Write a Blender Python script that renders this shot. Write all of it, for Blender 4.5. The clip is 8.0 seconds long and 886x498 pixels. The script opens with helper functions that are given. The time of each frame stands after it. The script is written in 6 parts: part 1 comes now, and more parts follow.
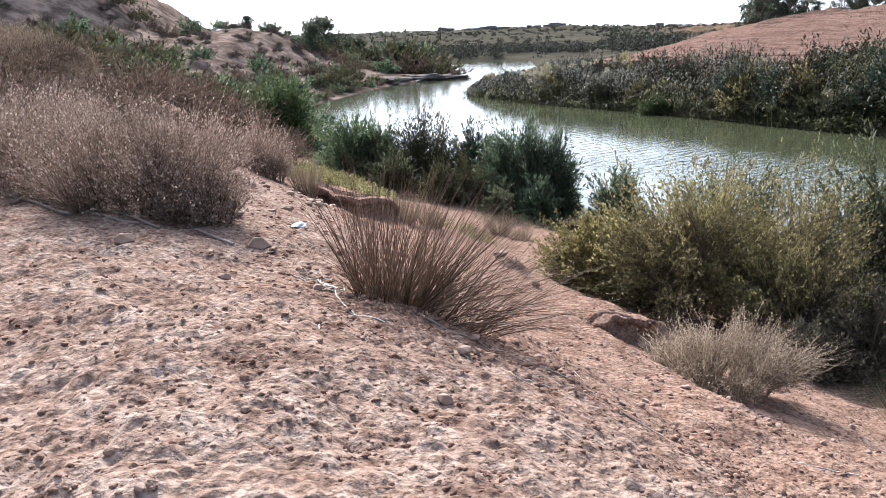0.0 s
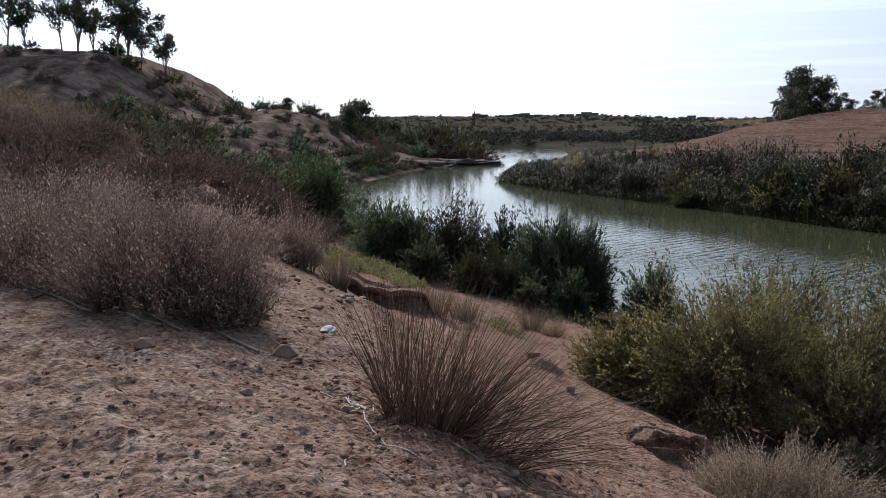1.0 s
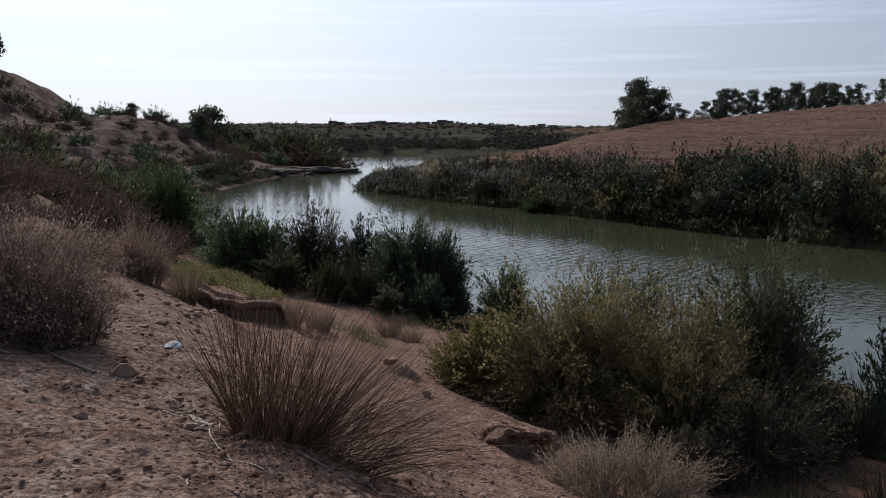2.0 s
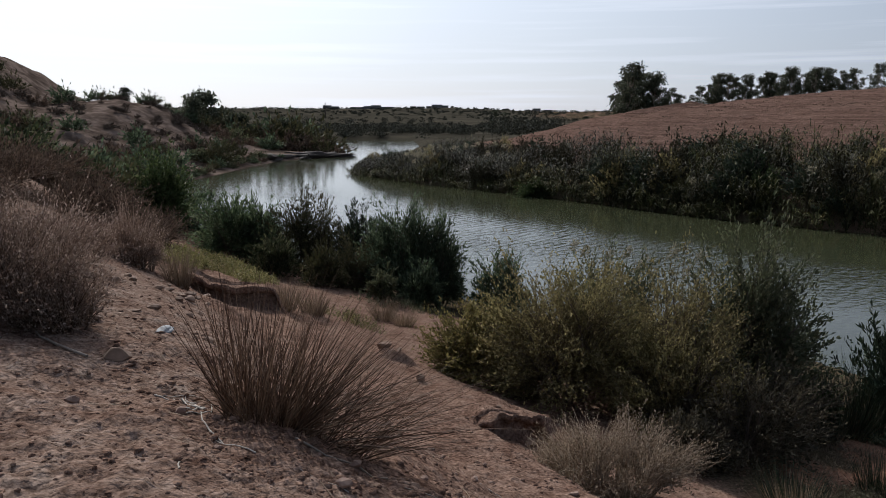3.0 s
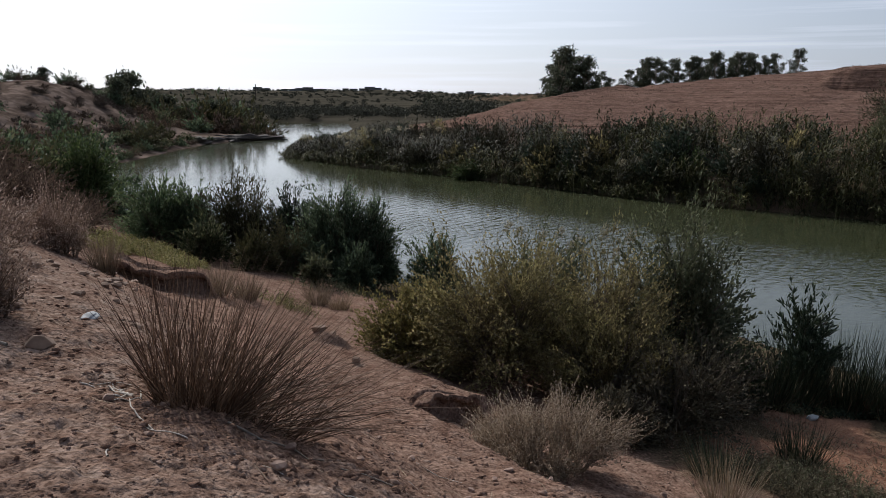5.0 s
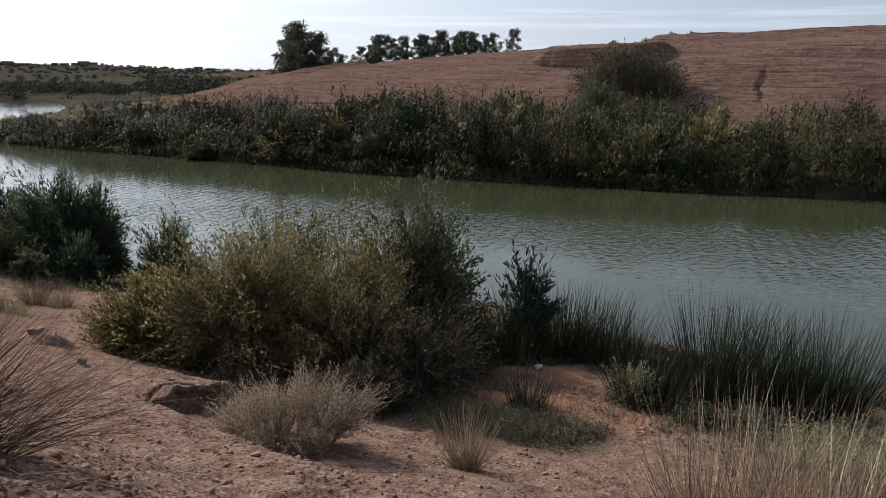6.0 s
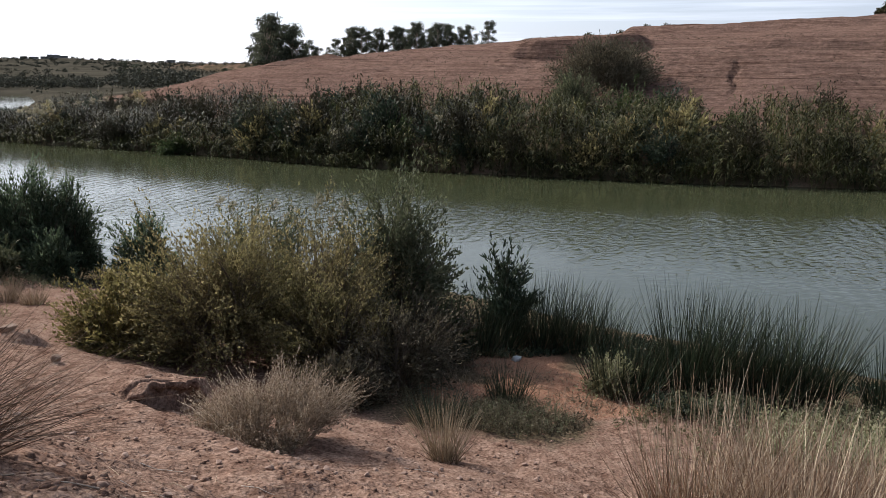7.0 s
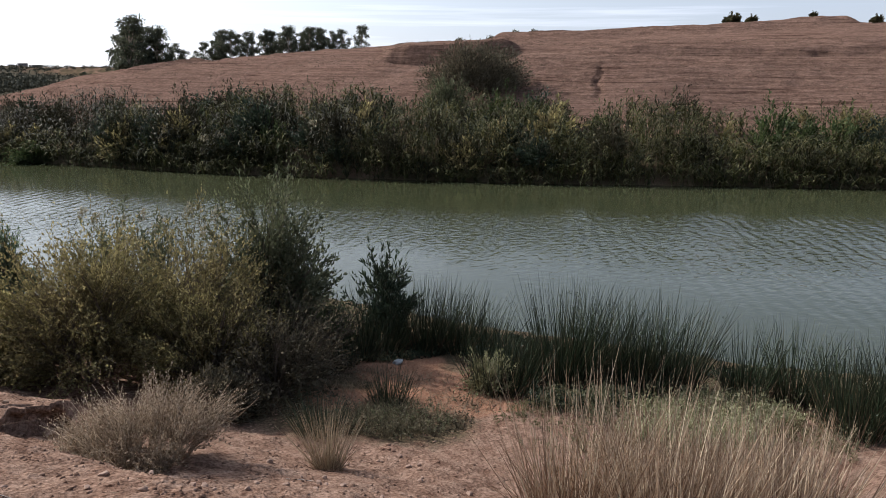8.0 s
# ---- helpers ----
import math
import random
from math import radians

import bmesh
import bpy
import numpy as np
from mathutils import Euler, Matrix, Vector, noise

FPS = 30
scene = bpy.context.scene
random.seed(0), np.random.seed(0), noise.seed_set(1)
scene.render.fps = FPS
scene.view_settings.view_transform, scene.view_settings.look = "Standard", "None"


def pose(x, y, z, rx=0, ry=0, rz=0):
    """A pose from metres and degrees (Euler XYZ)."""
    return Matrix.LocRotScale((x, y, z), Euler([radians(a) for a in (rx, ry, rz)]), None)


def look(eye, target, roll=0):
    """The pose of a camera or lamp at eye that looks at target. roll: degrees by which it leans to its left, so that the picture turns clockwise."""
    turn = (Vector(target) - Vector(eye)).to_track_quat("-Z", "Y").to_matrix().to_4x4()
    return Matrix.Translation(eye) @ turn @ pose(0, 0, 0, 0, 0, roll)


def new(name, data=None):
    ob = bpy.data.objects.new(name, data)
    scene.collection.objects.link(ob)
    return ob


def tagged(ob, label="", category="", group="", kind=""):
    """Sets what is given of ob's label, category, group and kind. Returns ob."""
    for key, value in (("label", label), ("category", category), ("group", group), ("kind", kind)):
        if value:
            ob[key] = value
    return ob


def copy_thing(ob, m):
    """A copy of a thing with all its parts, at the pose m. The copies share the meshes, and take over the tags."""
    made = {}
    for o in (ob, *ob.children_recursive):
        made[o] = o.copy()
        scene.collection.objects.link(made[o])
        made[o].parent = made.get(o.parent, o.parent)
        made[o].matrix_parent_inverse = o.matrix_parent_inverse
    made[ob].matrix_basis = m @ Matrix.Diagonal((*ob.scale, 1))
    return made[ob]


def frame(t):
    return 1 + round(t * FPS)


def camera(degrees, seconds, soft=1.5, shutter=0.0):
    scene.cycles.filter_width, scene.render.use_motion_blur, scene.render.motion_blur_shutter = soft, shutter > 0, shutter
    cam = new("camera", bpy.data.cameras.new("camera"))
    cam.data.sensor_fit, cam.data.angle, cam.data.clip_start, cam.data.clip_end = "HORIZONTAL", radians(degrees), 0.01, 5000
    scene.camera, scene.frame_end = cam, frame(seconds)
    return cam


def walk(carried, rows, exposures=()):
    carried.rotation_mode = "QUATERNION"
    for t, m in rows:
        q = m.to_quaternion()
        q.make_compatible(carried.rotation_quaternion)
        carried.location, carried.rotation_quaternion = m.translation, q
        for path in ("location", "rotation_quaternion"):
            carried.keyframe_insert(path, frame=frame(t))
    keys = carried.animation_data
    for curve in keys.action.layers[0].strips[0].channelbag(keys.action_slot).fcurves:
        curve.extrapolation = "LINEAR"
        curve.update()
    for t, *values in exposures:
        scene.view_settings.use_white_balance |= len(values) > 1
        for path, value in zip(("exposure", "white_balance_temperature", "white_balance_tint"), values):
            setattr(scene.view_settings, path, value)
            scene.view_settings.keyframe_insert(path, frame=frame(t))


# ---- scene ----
# ---------------------------------------------------------------- camera
cam = camera(58.16, 8.0, soft=0.75)
# seconds, place, yaw, pitch, roll
PATH = [
    (0, 0.001, 0.000, 6.600, -0.00, -15.00, -1.92),
    (0.5, -0.068, 0.259, 6.713, 2.46, -10.39, -1.60),
    (0.7, -0.073, 0.320, 6.733, 2.58, -10.22, -1.25),
    (1, -0.080, 0.404, 6.755, 1.93, -9.11, -0.16),
    (1.5, -0.020, 0.411, 6.770, -1.92, -7.53, 1.18),
    (1.8, -0.016, 0.387, 6.760, -4.39, -7.24, 1.01),
    (1.9, 0.005, 0.358, 6.766, -8.21, -8.54, 0.11),
    (2, 0.010, 0.343, 6.773, -8.24, -8.60, 0.03),
    (3.5, 0.036, 0.351, 6.753, -8.75, -10.44, 0.13),
    (4, 0.033, 0.367, 6.745, -8.52, -10.84, 0.21),
    (4.2, 0.032, 0.330, 6.753, -8.46, -10.73, 0.19),
    (5.3, 0.046, 0.344, 6.738, -19.05, -11.13, 0.31),
    (5.5, 0.077, 0.338, 6.735, -24.03, -11.30, 0.29),
    (5.7, 0.096, 0.317, 6.743, -28.16, -11.76, 0.37),
    (6, 0.123, 0.286, 6.754, -31.98, -12.39, 0.49),
    (6.5, 0.134, 0.296, 6.756, -33.53, -12.87, 0.35),
    (7, 0.126, 0.298, 6.753, -33.65, -12.90, 0.31),
    (7.5, 0.121, 0.298, 6.750, -33.98, -12.76, 0.02),
    (7.8, 0.124, 0.280, 6.756, -36.20, -12.75, 0.14),
    (8, 0.129, 0.239, 6.767, -42.49, -12.55, 0.39),
]
# seconds, stops, kelvin, tint
EXPOSURES = [(0.0, 1.25, 6050, 10), (0.3, 0.85, 6050, 10), (0.6, 0.3, 6050, 10), (1.0, -0.25, 6050, 10), (1.5, -0.75, 6100, 10), (2.0, -0.75, 6150, 10), (3.4, -0.58, 6350, 10), (4.0, -0.5, 6350, 10), (5.5, -0.53, 6350, 10),
             (6.0, -0.17, 6400, 10), (6.5, 0.15, 6450, 10), (8.0, 0.17, 6500, 10)]
walk(cam, [(t, pose(x, y, z, 0, 0, yaw) @ pose(0, 0, 0, 90 + pitch) @ pose(0, 0, 0, 0, 0, roll)) for t, x, y, z, yaw, pitch, roll in PATH], EXPOSURES)
# ---------------------------------------------------------------- light: low sun ahead of the river, thin high haze
SUN_AZ, SUN_EL = radians(-17), radians(37)
world = bpy.data.worlds.new("sky")
scene.world = world
world.use_nodes = True
wn, wl = world.node_tree.nodes, world.node_tree.links
wn.clear()
sky = wn.new("ShaderNodeTexSky")
sky.sky_type, sky.sun_disc = "NISHITA", False
sky.sun_elevation, sky.sun_rotation = SUN_EL, SUN_AZ
sky.air_density, sky.dust_density, sky.ozone_density = 1.0, 0.6, 1.5
coord = wn.new("ShaderNodeTexCoord")
stretch = wn.new("ShaderNodeMapping")
stretch.inputs["Scale"].default_value = (0.9, 0.9, 30)
stretch.inputs["Rotation"].default_value = (0.02, 0.03, 0.4)
cirrus = wn.new("ShaderNodeTexNoise")
cirrus.inputs["Scale"].default_value, cirrus.inputs["Detail"].default_value, cirrus.inputs["Roughness"].default_value = 2.2, 7, 0.6
band = wn.new("ShaderNodeValToRGB")
band.color_ramp.elements[0].position, band.color_ramp.elements[1].position = 0.5, 0.74
veil = wn.new("ShaderNodeMixRGB")
veil.inputs["Color2"].default_value = (5.8, 6.5, 8.2, 1)
thin = wn.new("ShaderNodeMath")
thin.operation, thin.inputs[1].default_value, thin.inputs[2].default_value = "MULTIPLY_ADD", 0.22, 0.0
back = wn.new("ShaderNodeBackground")
back.inputs["Strength"].default_value = 0.1
out = wn.new("ShaderNodeOutputWorld")
wl.new(coord.outputs["Generated"], stretch.inputs["Vector"])
wl.new(stretch.outputs["Vector"], cirrus.inputs["Vector"])
wl.new(cirrus.outputs["Fac"], band.inputs["Fac"])
wl.new(band.outputs["Color"], thin.inputs[0])
# the haze is thick along the horizon and thins out upwards
rise, haze, both = wn.new("ShaderNodeSeparateXYZ"), wn.new("ShaderNodeMapRange"), wn.new("ShaderNodeMath")
haze.interpolation_type = "SMOOTHSTEP"
for key, value in (("From Min", 0.02), ("From Max", 0.52), ("To Min", 0.72), ("To Max", 0.06)):
    haze.inputs[key].default_value = value
both.operation, both.use_clamp = "ADD", True
wl.new(coord.outputs["Generated"], rise.inputs["Vector"])
wl.new(rise.outputs["Z"], haze.inputs["Value"])
wl.new(haze.outputs["Result"], both.inputs[0])
wl.new(thin.outputs["Value"], both.inputs[1])
wl.new(both.outputs["Value"], veil.inputs["Fac"])
# the haze glows white round the sun
toward, tight, lit = wn.new("ShaderNodeVectorMath"), wn.new("ShaderNodeMath"), wn.new("ShaderNodeMixRGB")
toward.operation = "DOT_PRODUCT"
toward.inputs[1].default_value = (math.sin(SUN_AZ) * math.cos(SUN_EL), math.cos(SUN_AZ) * math.cos(SUN_EL), math.sin(SUN_EL))
tight.operation, tight.use_clamp, tight.inputs[1].default_value = "POWER", True, 3.2
lit.blend_type = "ADD"
lit.inputs["Color2"].default_value = (14.5, 14.6, 14.8, 1)
wl.new(coord.outputs["Generated"], toward.inputs[0])
wl.new(toward.outputs["Value"], tight.inputs[0])
wl.new(tight.outputs["Value"], lit.inputs["Fac"])
wl.new(sky.outputs["Color"], veil.inputs["Color1"])
wl.new(veil.outputs["Color"], lit.inputs["Color1"])
streak = wn.new("ShaderNodeMixRGB")
streak.blend_type = "ADD"
streak.inputs["Color2"].default_value = (2.4, 2.4, 2.4, 1)
wl.new(band.outputs["Color"], streak.inputs["Fac"])
wl.new(lit.outputs["Color"], streak.inputs["Color1"])
wl.new(streak.outputs["Color"], back.inputs["Color"])
wl.new(back.outputs["Background"], out.inputs["Surface"])
sun = new("sun", bpy.data.lights.new("sun", "SUN"))
sun.data.energy, sun.data.angle, sun.data.color = 4.7, radians(0.55), (1.0, 0.96, 0.91)
sun.matrix_world = look((0, 0, 0), (-math.sin(SUN_AZ) * math.cos(SUN_EL), -math.cos(SUN_AZ) * math.cos(SUN_EL), -math.sin(SUN_EL)))
# ---------------------------------------------------------------- materials
def node_material(name):
    m = bpy.data.materials.new(name)
    m.use_nodes = True
    n, l = m.node_tree.nodes, m.node_tree.links
    return m, n, l, n["Principled BSDF"]


def noise_node(n, l, vector, scale, detail=4.0, roughness=0.55, distort=0.0):
    t = n.new("ShaderNodeTexNoise")
    t.inputs["Scale"].default_value, t.inputs["Detail"].default_value = scale, detail
    t.inputs["Roughness"].default_value, t.inputs["Distortion"].default_value = roughness, distort
    l.new(vector, t.inputs["Vector"])
    return t.outputs["Fac"]


def ramp_node(n, l, value, stops):
    r = n.new("ShaderNodeValToRGB")
    while len(r.color_ramp.elements) < len(stops):
        r.color_ramp.elements.new(0.5)
    for e, (at, c) in zip(r.color_ramp.elements, stops):
        e.position, e.color = at, (*c, 1) if len(c) == 3 else c
    l.new(value, r.inputs["Fac"])
    return r.outputs["Color"]


def mix_node(n, l, fac, a, b, how="MIX"):
    m = n.new("ShaderNodeMixRGB")
    m.blend_type = how
    for socket, v in zip((m.inputs["Fac"], m.inputs["Color1"], m.inputs["Color2"]), (fac, a, b)):
        if isinstance(v, (int, float)):
            socket.default_value = v
        elif isinstance(v, tuple):
            socket.default_value = (*v, 1)
        else:
            l.new(v, socket)
    return m.outputs["Color"]


def bump_node(n, l, value, strength, distance, after=None):
    b = n.new("ShaderNodeBump")
    b.inputs["Strength"].default_value, b.inputs["Distance"].default_value = strength, distance
    l.new(value, b.inputs["Height"])
    if after is not None:
        l.new(after, b.inputs["Normal"])
    return b.outputs["Normal"]


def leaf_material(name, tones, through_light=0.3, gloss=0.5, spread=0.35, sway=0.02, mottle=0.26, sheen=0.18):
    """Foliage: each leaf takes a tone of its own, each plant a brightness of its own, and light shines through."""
    m, n, l, bsdf = node_material(name)
    geo, info = n.new("ShaderNodeNewGeometry"), n.new("ShaderNodeObjectInfo")
    step = 1.0 / max(len(tones) - 1, 1)
    col = ramp_node(n, l, geo.outputs["Random Per Island"], [(i * step, c) for i, c in enumerate(tones)])
    span = n.new("ShaderNodeMapRange")
    span.inputs["To Min"].default_value, span.inputs["To Max"].default_value = 1 - spread / 2, 1 + spread / 2
    l.new(info.outputs["Random"], span.inputs["Value"])
    hsv = n.new("ShaderNodeHueSaturation")
    patch = noise_node(n, l, geo.outputs["Position"], 0.9, 2)
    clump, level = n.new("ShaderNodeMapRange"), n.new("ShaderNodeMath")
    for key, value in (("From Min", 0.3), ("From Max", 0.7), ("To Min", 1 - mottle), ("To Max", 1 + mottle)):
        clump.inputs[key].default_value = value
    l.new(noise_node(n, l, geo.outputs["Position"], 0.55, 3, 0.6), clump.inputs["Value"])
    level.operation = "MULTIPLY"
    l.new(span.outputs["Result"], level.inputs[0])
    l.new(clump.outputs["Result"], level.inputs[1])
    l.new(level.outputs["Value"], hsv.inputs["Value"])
    hue = n.new("ShaderNodeMapRange")
    hue.inputs["To Min"].default_value, hue.inputs["To Max"].default_value = 0.5 - sway, 0.5 + sway
    l.new(patch, hue.inputs["Value"])
    l.new(hue.outputs["Result"], hsv.inputs["Hue"])
    l.new(col, hsv.inputs["Color"])
    l.new(hsv.outputs["Color"], bsdf.inputs["Base Color"])
    bsdf.inputs["Roughness"].default_value, bsdf.inputs["Specular IOR Level"].default_value = gloss + 0.15, sheen
    if through_light:
        tr, mx = n.new("ShaderNodeBsdfTranslucent"), n.new("ShaderNodeMixShader")
        mx.inputs["Fac"].default_value = through_light
        l.new(hsv.outputs["Color"], tr.inputs["Color"])
        l.new(bsdf.outputs["BSDF"], mx.inputs[1])
        l.new(tr.outputs["BSDF"], mx.inputs[2])
        l.new(mx.outputs["Shader"], n["Material Output"].inputs["Surface"])
    return m


def bark_material(name, a, b, scale=14.0):
    m, n, l, bsdf = node_material(name)
    co = n.new("ShaderNodeTexCoord").outputs["Object"]
    f = noise_node(n, l, co, scale, 6, 0.65)
    l.new(ramp_node(n, l, f, [(0.3, a), (0.7, b)]), bsdf.inputs["Base Color"])
    l.new(bump_node(n, l, f, 0.5, 0.01), bsdf.inputs["Normal"])
    bsdf.inputs["Roughness"].default_value = 0.9
    return m


def earth_material():
    """Dry red-brown earth with a pale crumbly crust; litter and painted shade under the shrubs, and dull grass on the
    plain.
    """
    m, n, l, bsdf = node_material("dry_earth")
    pos = n.new("ShaderNodeNewGeometry").outputs["Position"]

    def tint(name):
        a = n.new("ShaderNodeAttribute")
        a.attribute_name = name
        return a.outputs["Fac"]
    big, mid = noise_node(n, l, pos, 0.55, 5, 0.6, 0.4), noise_node(n, l, pos, 4.0, 6, 0.65)
    fine, grit = noise_node(n, l, pos, 26, 5, 0.7), noise_node(n, l, pos, 90, 3, 0.6)
    red = ramp_node(n, l, mid, [(0.3, (0.135, 0.077, 0.056)), (0.5, (0.25, 0.161, 0.121)), (0.78, (0.365, 0.256, 0.2))])
    pale = ramp_node(n, l, mid, [(0.32, (0.17, 0.107, 0.081)), (0.5, (0.275, 0.192, 0.15)), (0.8, (0.4, 0.322, 0.268))])
    crusty = ramp_node(n, l, mix_node(n, l, 0.72, big, tint("crust")), [(0.38, (0, 0, 0)), (0.62, (1, 1, 1))])
    col = mix_node(n, l, crusty, red, pale)
    # speckle that also paints lit crumb tops and dark hollows
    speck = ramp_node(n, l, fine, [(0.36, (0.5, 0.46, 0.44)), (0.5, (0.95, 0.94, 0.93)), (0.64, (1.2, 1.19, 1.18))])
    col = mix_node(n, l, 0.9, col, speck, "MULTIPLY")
    crumb = n.new("ShaderNodeTexVoronoi")
    crumb.inputs["Scale"].default_value = 24.0
    wavy = n.new("ShaderNodeVectorMath")
    wavy.operation = "MULTIPLY_ADD"
    wavy.inputs[1].default_value = (1, 1, 1)
    shake = n.new("ShaderNodeTexNoise")
    shake.inputs["Scale"].default_value, shake.inputs["Detail"].default_value = 18.0, 2.0
    l.new(pos, shake.inputs["Vector"])
    small = n.new("ShaderNodeVectorMath")
    small.operation, small.inputs["Scale"].default_value = "SCALE", 0.045
    l.new(shake.outputs["Color"], small.inputs[0])
    l.new(pos, wavy.inputs[0])
    l.new(small.outputs["Vector"], wavy.inputs[2])
    l.new(wavy.outputs["Vector"], crumb.inputs["Vector"])
    # shade in the gaps between crumbs, multiplied into the base colour
    gap_shade = ramp_node(n, l, crumb.outputs["Distance"], [(0.25, (1.08, 1.08, 1.08)), (0.55, (0.85, 0.84, 0.83)), (0.85, (0.45, 0.42, 0.4))])
    col = mix_node(n, l, 0.75, col, gap_shade, "MULTIPLY")
    # dark litter tones, which also serve as painted shade beside the thicket
    litter = ramp_node(n, l, fine, [(0.35, (0.035, 0.026, 0.018)), (0.55, (0.095, 0.073, 0.046)), (0.75, (0.171, 0.132, 0.079))])
    litter_shade = ramp_node(n, l, mix_node(n, l, 0.6, mid, tint("litter")), [(0.42, (0, 0, 0)), (0.6, (1, 1, 1))])
    col = mix_node(n, l, litter_shade, col, litter)
    rust = ramp_node(n, l, fine, [(0.35, (0.14, 0.064, 0.042)), (0.5, (0.26, 0.138, 0.09)), (0.7, (0.38, 0.235, 0.16))])
    rusty = ramp_node(n, l, mix_node(n, l, 0.65, mid, tint("rust")), [(0.4, (0, 0, 0)), (0.6, (1, 1, 1))])
    col = mix_node(n, l, rusty, col, rust)
    grass = ramp_node(n, l, noise_node(n, l, pos, 0.05, 6, 0.6), [(0.3, (0.034, 0.031, 0.024)), (0.5, (0.058, 0.052, 0.039)), (0.72, (0.105, 0.09, 0.068))])
    col = mix_node(n, l, tint("grass"), col, grass)
    # beds of harder, redder soil show as thin level bands in the eroded hill
    sep, comb = n.new("ShaderNodeSeparateXYZ"), n.new("ShaderNodeCombineXYZ")
    l.new(pos, sep.inputs["Vector"])
    for axis, k in (("X", 0.045), ("Y", 0.045), ("Z", 1.7)):
        mul = n.new("ShaderNodeMath")
        mul.operation, mul.inputs[1].default_value = "MULTIPLY", k
        l.new(sep.outputs[axis], mul.inputs[0])
        l.new(mul.outputs["Value"], comb.inputs[axis])
    beds = noise_node(n, l, comb.outputs["Vector"], 1.6, 7, 0.68, 0.8)
    bed_col = ramp_node(n, l, beds, [(0.34, (0.085, 0.05, 0.038)), (0.43, (0.17, 0.105, 0.081)), (0.52, (0.205, 0.131, 0.103)), (0.575, (0.125, 0.075, 0.057)), (0.63, (0.2, 0.127, 0.098)), (0.74, (0.28, 0.192, 0.15))])
    bed_col = mix_node(n, l, 0.5, bed_col, ramp_node(n, l, noise_node(n, l, pos, 1.3, 9, 0.78), [(0.36, (0.42, 0.4, 0.39)), (0.5, (0.95, 0.94, 0.93)), (0.64, (1.35, 1.33, 1.3))]), "MULTIPLY")
    tufty = ramp_node(n, l, noise_node(n, l, pos, 3.2, 5, 0.7), [(0.4, (0.5, 0.48, 0.46)), (0.52, (1, 1, 1)), (0.64, (1.3, 1.3, 1.28))])
    bed_col = mix_node(n, l, 0.4, bed_col, tufty, "MULTIPLY")
    col = mix_node(n, l, tint("beds"), col, bed_col)
    dull = ramp_node(n, l, noise_node(n, l, pos, 0.35, 7, 0.65), [(0.32, (0.045, 0.033, 0.026)), (0.48, (0.12, 0.088, 0.07)), (0.6, (0.22, 0.165, 0.135)), (0.72, (0.14, 0.104, 0.085))])
    col = mix_node(n, l, tint("dull"), col, dull)
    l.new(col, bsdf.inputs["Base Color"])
    bsdf.inputs["Roughness"].default_value, bsdf.inputs["Specular IOR Level"].default_value = 1.0, 0.0
    nor = bump_node(n, l, mix_node(n, l, 1.0, mix_node(n, l, 0.65, noise_node(n, l, pos, 0.9, 8, 0.72), beds), tint("beds"), "MULTIPLY"), 1.0, 0.9)
    nor = bump_node(n, l, mid, 0.5, 0.05, nor)
    nor = bump_node(n, l, noise_node(n, l, pos, 20, 4, 0.6), 0.9, 0.034, nor)
    lump = n.new("ShaderNodeTexVoronoi")
    lump.feature, lump.inputs["Scale"].default_value, lump.inputs["Smoothness"].default_value = "SMOOTH_F1", 34.0, 0.6
    l.new(wavy.outputs["Vector"], lump.inputs["Vector"])
    flip = n.new("ShaderNodeMath")
    flip.operation, flip.inputs[0].default_value = "SUBTRACT", 1.0
    l.new(lump.outputs["Distance"], flip.inputs[1])
    nor = bump_node(n, l, flip.outputs["Value"], 0.8, 0.009, nor)
    nor = bump_node(n, l, grit, 0.6, 0.004, nor)
    l.new(nor, bsdf.inputs["Normal"])
    return m


def water_material():
    m, n, l, bsdf = node_material("river_water")
    pos = n.new("ShaderNodeNewGeometry").outputs["Position"]
    turn = n.new("ShaderNodeMapping")
    turn.inputs["Rotation"].default_value, turn.inputs["Scale"].default_value = (0, 0, radians(38)), (1.0, 1.5, 1.0)
    l.new(pos, turn.inputs["Vector"])
    murk = noise_node(n, l, pos, 0.08, 4)
    l.new(ramp_node(n, l, murk, [(0.3, (0.04, 0.045, 0.022)), (0.7, (0.052, 0.057, 0.031))]), bsdf.inputs["Base Color"])
    bsdf.inputs["Roughness"].default_value, bsdf.inputs["IOR"].default_value = 0.09, 1.333
    swell = n.new("ShaderNodeTexWave")
    swell.inputs["Scale"].default_value, swell.inputs["Distortion"].default_value, swell.inputs["Detail"].default_value, swell.inputs["Detail Scale"].default_value = 0.42, 5.0, 3.0, 1.3
    l.new(turn.outputs["Vector"], swell.inputs["Vector"])
    ripple = mix_node(n, l, 0.3, noise_node(n, l, turn.outputs["Vector"], 2.3, 2, 0.5, 0.3), swell.outputs["Fac"])
    lee = n.new("ShaderNodeAttribute")
    lee.attribute_name = "breeze"
    gust = ramp_node(n, l, noise_node(n, l, pos, 0.07, 3, 0.5), [(0.36, (0.3, 0.3, 0.3)), (0.58, (1, 1, 1))])
    breeze = mix_node(n, l, 1.0, gust, lee.outputs["Fac"], "MULTIPLY")
    wave = mix_node(n, l, 1.0, ripple, breeze, "MULTIPLY")
    nor = bump_node(n, l, wave, 1.0, 0.09)
    nor = bump_node(n, l, mix_node(n, l, 1.0, noise_node(n, l, turn.outputs["Vector"], 5.0, 2), breeze, "MULTIPLY"), 0.6, 0.025, nor)
    l.new(nor, bsdf.inputs["Normal"])
    return m


